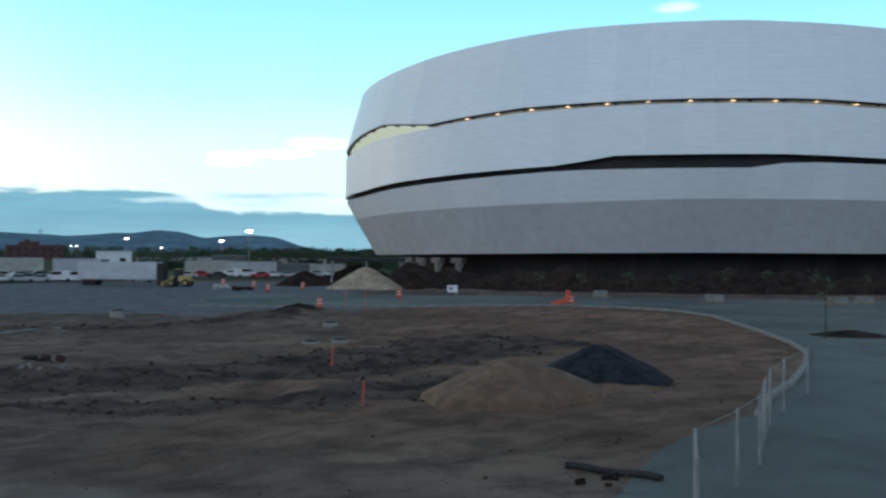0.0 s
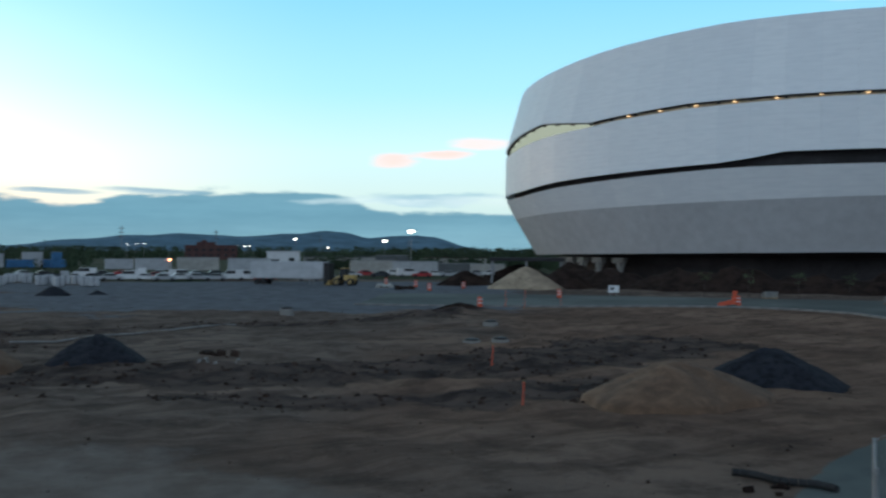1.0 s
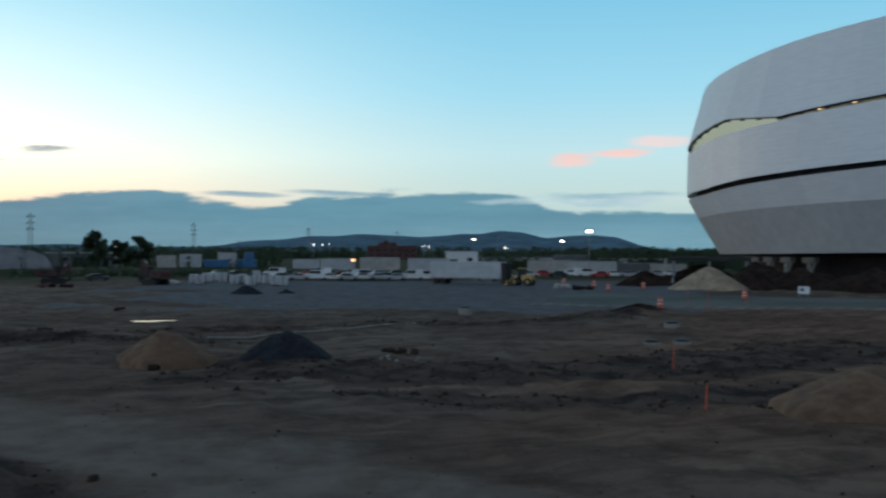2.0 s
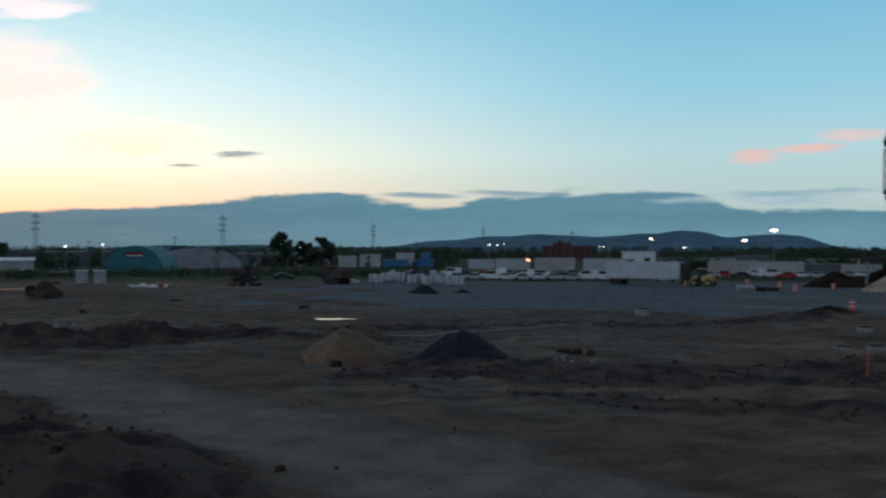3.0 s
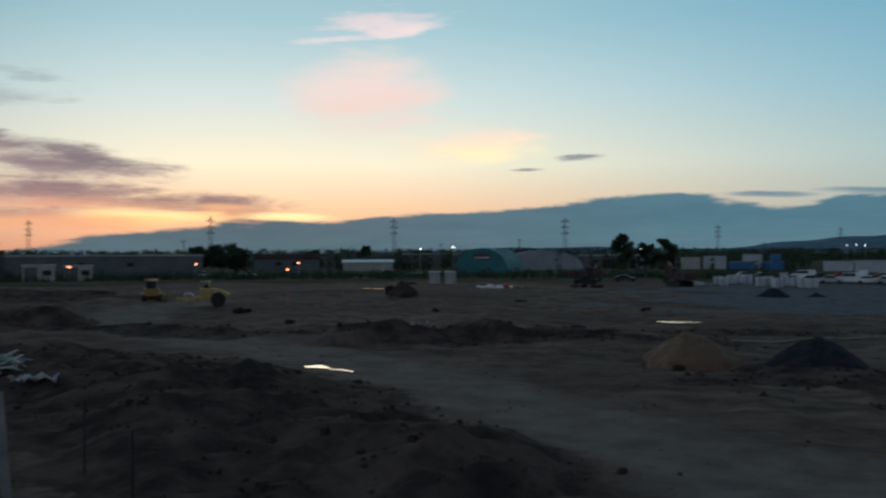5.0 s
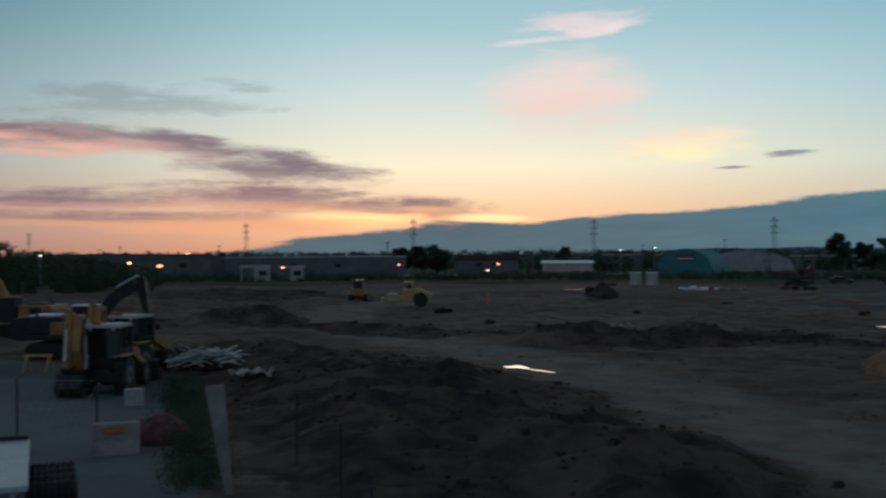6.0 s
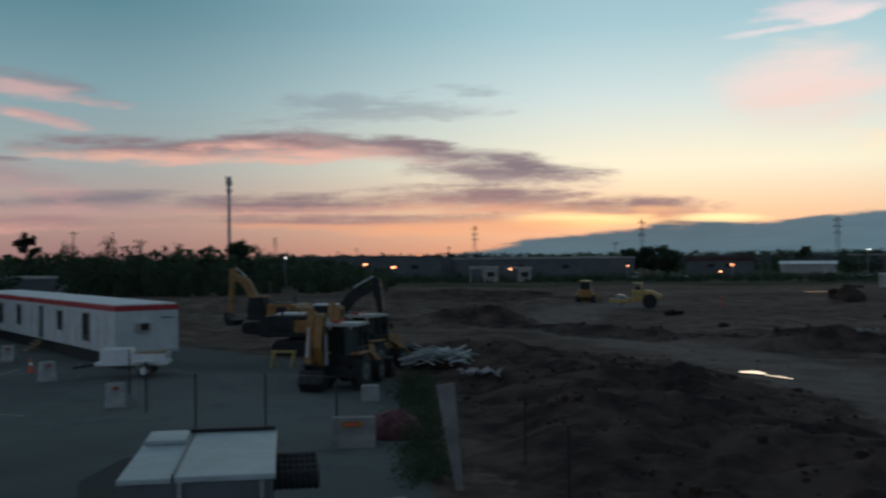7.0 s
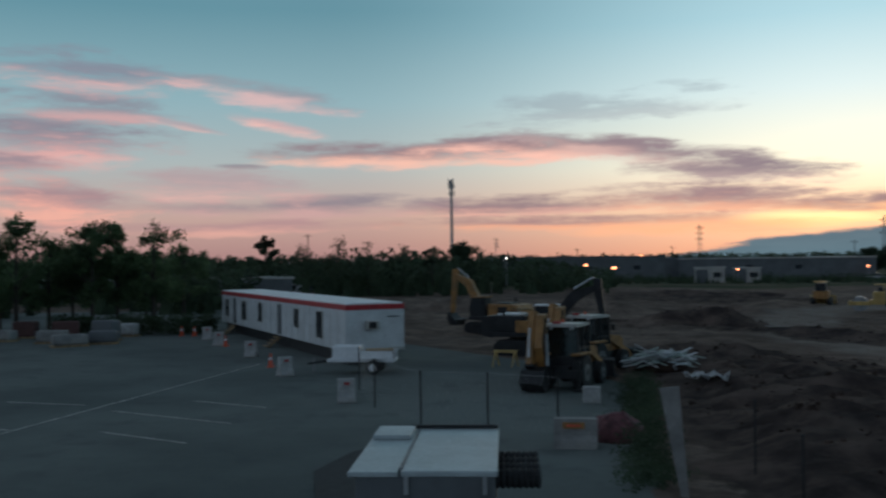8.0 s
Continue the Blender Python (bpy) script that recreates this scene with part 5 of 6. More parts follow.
def office_trailer(m, label, windows, doors):
    """A white portable office on wheels: it runs along local x, its front is at local y 0, facing +y."""
    ob = thing("office_trailer", label, "trailer", m, "office trailers")
    L, D, lo, hi = 17.3, 3.6, .8, 3.2
    part("body", Mesh().box((L / 2, -D / 2, (lo + hi) / 2), (L - .05, D, hi - lo), 0, .03), office_white, ob)
    part("red_band", Mesh().box((L / 2, -D / 2, hi + .12), (L, D + .06, .3), 0, .02), red_paint, ob, "red fascia band")
    part("roof", Mesh().box((L / 2, -D / 2, hi + .31), (L - .2, D - .2, .1), 0, .03), white_paint, ob)
    part("chassis", Mesh().box((L / 2, -D / 2, lo - .14), (L - .6, D - .7, .24)), black_steel, ob)
    # black skirting panel, set back, doubles as the shadow below the body
    part("skirt_shadow_panel", Mesh().box((L / 2, -.35, .42), (L - .8, .06, .8)), black_steel, ob, "dark skirting panel standing in for shadow under the body")
    for i in range(1, 12):
        part("wall_seam", Mesh().box((L * i / 12, .008, (lo + hi) / 2), (.03, .02, hi - lo - .1)), cream_paint, ob)
    for i in range(4):
        part("wheel", Mesh().wheel((L * .5 + (i % 2) * .9, -.55 - (i // 2) * 2.4, .38), .38, .25, (0, 1, 0)), rubber, ob)
    for x, w, h, z in windows:
        wi = part("window", Mesh().box((x, .02, z), (w, .06, h)), cream_paint, ob)
        part("pane", Mesh().box((x, .055, z), (w - .12, .03, h - .12)), dark_glass, wi)
    for x in doors:
        d = part("door", Mesh().box((x, .03, 1.95), (.95, .06, 2.1), 0, .01), grey_paint, ob)
        part("handle", Mesh().box((x + .35, .09, 1.9), (.08, .06, .05)), galvanised, d)
        for k in range(4):
            part("step", Mesh().box((x, .95 - k * .22, .1 + k * .2), (1.1, .24, .06)), lumber, ob)
        part("stringer", Mesh().box((x - .5, .55, .38), (.06, 1.1, .16), 0, 0, -40), lumber, ob)
    return ob


near = pose(-57.2, -1.6, 0, 0, 0, AX)
office_white = material("office_white", (.56, .58, .585), .5, 0, .07, 2, (.47, .48, .48), .02)
a_tr = office_trailer(near, "white portable office trailer with a red roof band", ((5.1, 1.3, 1.7, 2.1), (10.4, 1.1, 1.3, 2.25)), (14.8,))
ac = part("air_conditioner", Mesh().box((-.2, -1.55, 2.3), (.42, .75, .5), 0, .03), cream_paint, a_tr, "boxy wall air conditioner")
part("grille", Mesh().box((-.43, -1.5, 2.3), (.05, .45, .36)), black_steel, ac)
part("sign_bar", Mesh().box((-.02, -2.9, 2.75), (.03, .7, .08)), grey_paint, a_tr)
part("end_trim", Mesh().box((-.01, -1.8, .9), (.03, 3.5, .1)), cream_paint, a_tr)
office_trailer(near @ pose(17.5, 0, 0), "white portable office trailer joined to another", ((3.0, 1.2, 1.5, 2.2), (8.5, 1.6, 1.6, 2.1), (15.0, 1.6, 1.5, 2.1)), (12.0,))

ut = thing("utility_trailer", "small white utility trailer with a folded tail and rubber wheels", "trailer", pose(-53.6, -.6, 0, 0, 0, 80))
part("bed", Mesh().box((0, 0, .72), (3.6, 1.6, .16), 0, .02), white_paint, ut)
part("housing", Mesh().box((-.8, 0, 1.12), (1.5, 1.3, .7), 0, .06), white_paint, ut, "white engine housing")
part("side_rail", Mesh().box((.8, .78, 1.0), (1.9, .06, .45)), white_paint, ut)
part("side_rail", Mesh().box((.8, -.78, 1.0), (1.9, .06, .45)), white_paint, ut)
part("cargo", Mesh().box((.9, 0, 1.1), (1.5, 1.1, .35), 8, .05), lumber, ut)
for s in (-.95, .95):
    w = part("wheel", Mesh().wheel((.7, s, .38), .38, .24), rubber, ut)
    part("rim", Mesh().wheel((.7, s * 1.03, .38), .2, .22), white_paint, w)
    part("fender", Mesh().box((.7, s, .84), (1.1, .3, .07), 0, .02), white_paint, ut)
part("tow_bar", Mesh().rod((-1.8, 0, .66), (-3.0, 0, .5), .06, None, 6), black_steel, ut)
part("jack", Mesh().rod((-2.7, 0, 0), (-2.7, 0, .8), .05, None, 6), grey_steel, ut)


def barricade(x, y, turn):
    """A white plastic barricade that narrows upward."""
    ob = thing("plastic_barricade", "white plastic barricade standing on the asphalt", "barricade", pose(*on_ground(x, y), 0, 0, turn), "barricades")
    part("body", Mesh().slab([(-.32, 0), (.32, 0), (.26, .25), (.14, .4), (.12, 1.0), (-.12, 1.0), (-.14, .4), (-.26, .25)], "x", -.36, .36), pale_concrete, ob)
    part("panel", Mesh().box((.02, -.14, .8), (.22, .05, .12)), red_paint, ob, "faded red square")
    part("foot", Mesh().box((0, 0, .03), (.8, .74, .06), 0, .01), concrete, ob)


for x, y, t_ in ((-73, -11.2, 70), (-63.9, -7.8, 60), (-53.0, -4.7, 100), (-42.6, -1.2, 75), (-79, -13, 70)):
    barricade(x, y, t_ + 20)

lid_paint = material("lid_paint", (.40, .45, .46), .4, 0, .06, 1.5, (.34, .38, .39), .02)
gen = thing("service_unit", "large pale grey metal service unit with lids on top", "generator", pose(-17.9, -.4, 0, 0, 0, 82.5))
part("body", Mesh().box((1.28, 2.2, 1.1), (2.5, 4.4, 2.1), 0, .03), grey_paint, gen)
part("lid", Mesh().box((.35, 2.2, 2.19), (.9, 4.5, .1), 0, .03), lid_paint, gen)
part("lid", Mesh().box((1.72, 2.2, 2.2), (1.72, 4.5, .11), 0, .03), lid_paint, gen)
part("lid", Mesh().box((.35, 3.7, 2.29), (.8, 1.2, .1), 0, .03), lid_paint, gen)
for i in range(14):
    part("hinge", Mesh().rod((.83, .2 + i * .3, 2.25), (.83, .36 + i * .3, 2.25), .03, None, 6), grey_steel, gen)
for x in (.95, 2.35):
    part("latch", Mesh().box((x, -.05, 2.0), (.08, .08, .32), 0, .01), galvanised, gen)
part("rear_rail", Mesh().box((1.6, 4.4, 2.3), (1.9, .08, .08)), black_steel, gen)
for k in range(4):
    db, loops = bmesh.new(), []
    for q in range(17):
        rr = .2 if q % 2 else .155
        loops.append([db.verts.new((2.5 + q * .055, 1.0 + k * .55 + rr * math.cos(6.2832 * t / 14), 1.9 + rr * math.sin(6.2832 * t / 14))) for t in range(14)])
    for s, t in zip(loops, loops[1:]):
        for q in range(14):
            db.faces.new((s[q], s[(q + 1) % 14], t[(q + 1) % 14], t[q]))
    db.faces.new(loops[-1])
    part("duct", db, rubber, gen, "black ribbed duct")
for i in range(4):
    part("skid", Mesh().box((.3 + (i % 2) * 2.0, .4 + (i // 2) * 3.6, .03), (.2, .6, .12)), black_steel, gen)
pad = thing("concrete_pad", "pale concrete pad beside the service unit", "slab", pose(-20.6, 4.6, 0, 0, 0, 94))
part("slab", Mesh().box((.4, 0, .1), (2.3, 5.2, .3), 0, .03), concrete, pad)
# thin dark sheet, laid flat as the dark patch beside the service unit
ramp = thing("rubber_mat", "thin dark sheet lying on the asphalt", "mat")
part("mat", Mesh().slab([(-28.6, -1.75), (-25.2, -1.5), (-24.6, .6), (-29, .5), (-32.2, .15), (-31.4, -.7)], "z", .004, .035), rubber, ramp)

blk = thing("concrete_barrier", "concrete barrier block with an orange label", "barrier", pose(-31.3, 6.35, 0, 0, 0, 76))
part("body", Mesh().slab([(-.40, 0), (.40, 0), (.36, .25), (.26, .42), (.2, .92), (-.2, .92), (-.26, .42), (-.36, .25)], "x", -.68, .68), concrete, blk)
part("label_plate", Mesh().box((-.05, -.24, .72), (.7, .05, .2), 0, 0, -6), ochre_paint, blk, "orange label with a faded bar")
part("label_bar", Mesh().box((-.05, -.27, .72), (.45, .02, .07), 0, 0, -6), orange_plastic, blk)
tarp = thing("tarp", "dark red tarpaulin heaped over rubble", "tarpaulin", pose(-32.2, 7.9, 0, 0, 0, 60))
tb = Mesh().ball((0, 0, .2), .8, 3, (1.2, .8, .9))
for v in tb.b.verts:
    v.co.z = max(-.1, v.co.z + .1 * math.sin(v.co.x * 7) * math.cos(v.co.y * 9))
part("cloth", tb, material("maroon_cloth", (.12, .045, .05), .8, 0, .25, .4, bump=.4), tarp)
ped = thing("concrete_block", "small pale concrete block", "block", pose(-40.9, 9.0, 0, 0, 0, 80))
part("body", Mesh().box((0, 0, .32), (.72, .6, .66), 0, .03), pale_concrete, ped)

# parking lines
worn_line = material("worn_line", (.40, .39, .36), .8, 0, .2, .6, (.16, .165, .16))
for ax, ay, bx, by in ((-36.4, -13.3, -59.2, -6.7), (-45, -16.2, -43.4, -12.3), (-41.5, -10.7, -37.6, -5.4), (-44, -7.9, -41.5, -4.5), (-36.4, -9.8, -33.7, -6.3), (-39.5, -17.5, -37.2, -13.2)):
    l_ = math.hypot(bx - ax, by - ay)
    ob_ = finish("parking_line", Mesh().box((0, 0, .012), (l_, .11, .012)), worn_line)
    ob_.matrix_world = pose((ax + bx) / 2, (ay + by) / 2, 0, 0, 0, math.degrees(math.atan2(by - ay, bx - ax)))
    tagged(ob_, "worn white parking line on the asphalt", "road marking", "parking lines", "structure")

# planting strip with a leaning board, and the heap of sticks behind
strip = bmesh.new()
r_p = random.Random(23)
for i in range(620):
    t = r_p.random()
    x, y = -25.0 - 21 * t + r_p.gauss(0, .3), 7.0 + 5.3 * t + r_p.gauss(0, .42)
    leaves(strip, r_p, (x, y, float(ground_height(x, y)) + r_p.uniform(.02, .5) * (1.2 if t > .2 else .8)), .30, 20, .05)
tagged(finish("weeds", strip, far_leaf), "overgrown green weeds along the car park edge", "weeds", kind="stuff")
lean_b = thing("leaning_board", "tall pale tapered board standing in the weeds", "board", pose(*on_ground(-24.4, 7.7), 0, -7, 73))
part("board", Mesh().slab([(-.09, -.2), (.08, -.2), (.22, 2.75), (-.26, 2.75)], "y", -.05, .05), concrete, lean_b)
part("brace", Mesh().box((.05, .3, 1.0), (.09, .09, 2.2), 0, 0, -14), lumber, lean_b)
rag = thing("plastic_sheet", "torn white plastic sheet on a mound", "sheet", pose(*on_ground(-44.2, 15.0, .1), 0, 0, 60))
rb = bmesh.new()
grid_ = [[rb.verts.new((i * .22 - 1, k * .2 - .4, .25 + .14 * math.sin(i * 1.9 + k) + .1 * math.cos(k * 2.3 + i))) for k in range(5)] for i in range(10)]
for i in range(9):
    for k in range(4):
        rb.faces.new((grid_[i][k], grid_[i + 1][k], grid_[i + 1][k + 1], grid_[i][k + 1]))
bmesh.ops.solidify(rb, geom=rb.faces[:], thickness=.03)
part("sheet", rb, white_paint, rag, smooth=True)
pale_green = material("pale_green_plastic", (.38, .46, .42), .6, 0, .15, .5, bump=.03)
sticks = thing("pipe_heap", "untidy heap of pale green and white pipes", "pipes", pose(*on_ground(-50.5, 14.8), 0, 0, 75))
part("core", Mesh().ball((0, 0, 0), .9, 2, (1.6, 1.0, .5)), black_soil, sticks)
for i in range(64):
    a, tilt = r_p.uniform(-.9, .9) + r_p.choice((0, 0, 0, 1.4)), r_p.uniform(-.4, .4)
    c_ = Vector((r_p.uniform(-1.2, 1.2), r_p.uniform(-.7, .7), r_p.uniform(.2, .8)))
    d_ = Vector((math.cos(a), math.sin(a), tilt)) * r_p.uniform(.4, 1.15)
    part("pipe", Mesh().rod(c_ - d_, c_ + d_, r_p.uniform(.02, .045), None, 7), r_p.choice((pale_green, pale_green, white_paint, galvanised)), sticks)

# hedge, sacks and pallets at the far edge of the car park
hedge = bmesh.new()
for i in range(420):
    t = r_p.random()
    x, y = -86 + 1.5 * r_p.gauss(0, .5), -27 + 13.5 * t
    leaves(hedge, r_p, (x, y, r_p.uniform(.2, 1.5)), .5, 16, .13)
tagged(finish("hedge", hedge, far_leaf), "low dark clipped hedge along the car park", "hedge")
for x, y, l, h, m, lab in ((-80.7, -29, 1.8, .9, concrete, "pale wrapped sacks on a pallet"), (-74.6, -22.2, 2.6, .9, concrete, "long pale wrapped bundle on a pallet"), (-76.5, -20.3, 2.2, 1.0, grey_paint, "grey covered pallet on the asphalt"),
                           (-78, -24.5, 2.4, 1.0, concrete, "pale wrapped sacks on a pallet"), (-80, -21, 2.2, 1.6, grey_paint, "stacked grey bundles on a pallet"), (-84, -20.2, 1.5, 1.1, pale_concrete, "white heaped sacks on a pallet"),
                           (-83, -25, 2.2, 1.4, brown_brick, "stacked rust-brown crates on a pallet"), (-84, -28.5, 2.0, 1.4, brown_brick, "stacked rust-coloured barriers on a pallet"), (-76, -29.5, 1.6, .8, grey_paint, "grey covered pallet on the asphalt")):
    ob = thing("wrapped_pallet", lab, "pallet", pose(x, y, 0, 0, 0, r_p.uniform(60, 120)), "pallets")
    part("pallet", Mesh().box((0, 0, .07), (l, 1.2, .14)), lumber, ob)
    lb = Mesh().box((0, 0, .14 + (h - .14) / 2), (l * .95, 1.1, h - .14), 0, .18)
    part("load", lb, m, ob, smooth=True)


# ---- machines ----
def track_unit(ob, y, l, h, w):
    n = 7
    left = [(-l / 2 + h / 2 - h / 2 * math.sin(math.pi * i / n), h / 2 + h / 2 * math.cos(math.pi * i / n)) for i in range(n + 1)]
    right = [(l / 2 - h / 2 + h / 2 * math.sin(math.pi * i / n), h / 2 - h / 2 * math.cos(math.pi * i / n)) for i in range(n + 1)]
    t = part("track", Mesh().slab(left + right, "y", y - w / 2, y + w / 2), rubber, ob, "black crawler track")
    pads = Mesh()
    for i in range(18):
        x = -l / 2 + h / 2 + (l - h) * i / 17
        pads.box((x, y, h + .02), (.09, w * 1.02, .05)).box((x, y, .03), (.09, w * 1.02, .06))
    tagged(part("track_pads", pads, black_steel, t), kind="stuff")
    for i in range(5):
        part("roller", Mesh().wheel((-l / 2 + h / 2 + (l - h) * i / 4, y, h / 2), h * .36, w * 1.06), black_steel, t)


def excavator(name, label, m, paint, lift, reach_, dip, dark_arm=False):
    """A crawler excavator: boom and stick in the local x-z plane, facing +x."""
    ob = thing(name, label, "excavator", m, "excavators")
    for y in (-1.15, 1.15):
        track_unit(ob, y, 4.2, .95, .6)
    part("turntable", Mesh().rod((0, 0, .7), (0, 0, 1.15), .75, .8, 18), black_steel, ob)
    part("platform", Mesh().box((-.3, 0, 1.3), (4.0, 2.7, .3), 0, .05), black_steel, ob)
    part("engine_hood", Mesh().box((-1.2, 0, 1.95), (2.2, 2.6, 1.05), 0, .1), black_steel if dark_arm else paint, ob)
    part("counterweight", Mesh().slab([(-2.9, 1.2), (-2.2, 1.1), (-2.2, 2.45), (-2.75, 2.4), (-2.95, 2.0)], "y", -1.3, 1.3), black_steel if dark_arm else paint, ob)
    part("side_panel", Mesh().box((-.1, -1.0, 1.8), (1.2, .7, .75), 0, .05), paint, ob)
    c = part("cab", Mesh().slab([(.15, 1.4), (1.55, 1.4), (1.7, 2.0), (1.45, 2.95), (.15, 3.0)], "y", .35, 1.3), black_steel, ob)
    part("cab_glass", Mesh().slab([(.3, 1.9), (1.5, 1.9), (1.35, 2.8), (.3, 2.85)], "y", .33, 1.325), dark_glass, c)
    part("cab_roof", Mesh().box((.8, .82, 3.04), (1.5, 1.05, .1), 0, .03), white_paint if dark_arm else paint, c)
    part("exhaust", Mesh().rod((-1.6, -.7, 2.4), (-1.6, -.7, 3.0), .07, None, 8), black_steel, ob)
    for y in (-1.32, 1.32):
        part("hood_louvre", Mesh().box((-1.5, y, 2.0), (.9, .03, .5), 0, .01), black_steel, ob)
        part("hand_rail", Mesh().rod((-.4, y * .9, 2.2), (-.4, y * .9, 2.75), .025, None, 5).rod((-.4, y * .9, 2.75), (-1.6, y * .9, 2.75), .025, None, 5).rod((-1.6, y * .9, 2.75), (-1.6, y * .9, 2.45), .025, None, 5), black_steel, ob)
    part("hood_top", Mesh().box((-1.3, .2, 2.52), (1.5, 1.6, .1), 0, .03), white_paint if dark_arm else black_steel, ob)
    for z, x in ((1.45, .9), (1.95, 1.6)):
        part("cab_bar", Mesh().box((x, .83, z), (.06, .98, .06)), black_steel, c)
    arm = black_steel if dark_arm else paint
    b0, k0 = Vector((1.1, -.2, 1.6)), Vector((1.1 + reach_ * .52, -.2, lift * .86))
    b1 = Vector((1.1 + reach_, -.2, lift))
    tip = Vector((1.1 + reach_ + .25, -.2, dip))
    part("boom", Mesh().slab([(b0.x - .3, b0.z), (b0.x + .35, b0.z - .1), (k0.x + .2, k0.z - .45), (b1.x, b1.z - .3), (b1.x + .05, b1.z), (k0.x, k0.z + .2), (k0.x - .35, k0.z - .05)], "y", -.42, .02), arm, ob)
    part("stick", Mesh().slab([(b1.x - .35, b1.z + .35), (b1.x + .15, b1.z + .3), (tip.x + .16, tip.z), (tip.x - .12, tip.z), (b1.x - .25, b1.z - .6)], "y", -.36, -.04), arm, ob)
    part("ram", Mesh().rod((b0.x + .3, -.2, b0.z + .1), (k0.x + .1, -.2, k0.z - .35), .1, .07, 8), galvanised, ob)
    part("ram", Mesh().rod((k0.x, -.2, k0.z + .32), (b1.x - .3, -.2, b1.z + .4), .08, .06, 8), galvanised, ob)
    bk = [(tip.x + .1, tip.z + .1), (tip.x + .25, tip.z - .5), (tip.x - .1, tip.z - 1.0), (tip.x - .75, tip.z - 1.0), (tip.x - .95, tip.z - .5), (tip.x - .6, tip.z - .62), (tip.x - .25, tip.z - .3)]
    q = part("bucket", Mesh().slab(bk, "y", -.8, .4), black_steel, ob)
    for i in range(4):
        part("tooth", Mesh().box((tip.x - .98, -.65 + i * .3, tip.z - .5), (.22, .08, .07), 0, 0, 0, 25), grey_steel, q)
    return ob


excavator("excavator", "yellow crawler excavator with its boom folded down", pose(-81.5, 9.95, float(ground_height(-81.5, 9.95)), 0, 0, -128), ochre_paint, 5.0, 2.9, 1.6)
excavator("excavator", "black and orange crawler excavator with white cab roof", pose(-62.0, 9.9, float(ground_height(-62.0, 9.9)), 0, 0, 66), ochre_paint, 4.4, 3.2, 2.2, True)
excavator("excavator", "rusty red excavator parked at the site edge", pose(-102, 143, 0, 0, 0, 160), brown_brick, 3.9, 3.0, 1.4)
excavator("excavator", "small rusty excavator parked at the site edge", pose(-121.5, 141, 0, 0, 0, 40), brown_brick, 3.2, 1.4, 1.4)


def wheel_set(ob, spots, r, w, rim):
    for x, y in spots:
        t = part("wheel", Mesh().wheel((x, y, r), r, w), rubber, ob)
        part("rim", Mesh().wheel((x, y, r), r * .52, w * 1.06), rim, t)
        part("hub", Mesh().wheel((x, y, r), r * .2, w * 1.16), black_steel, t)


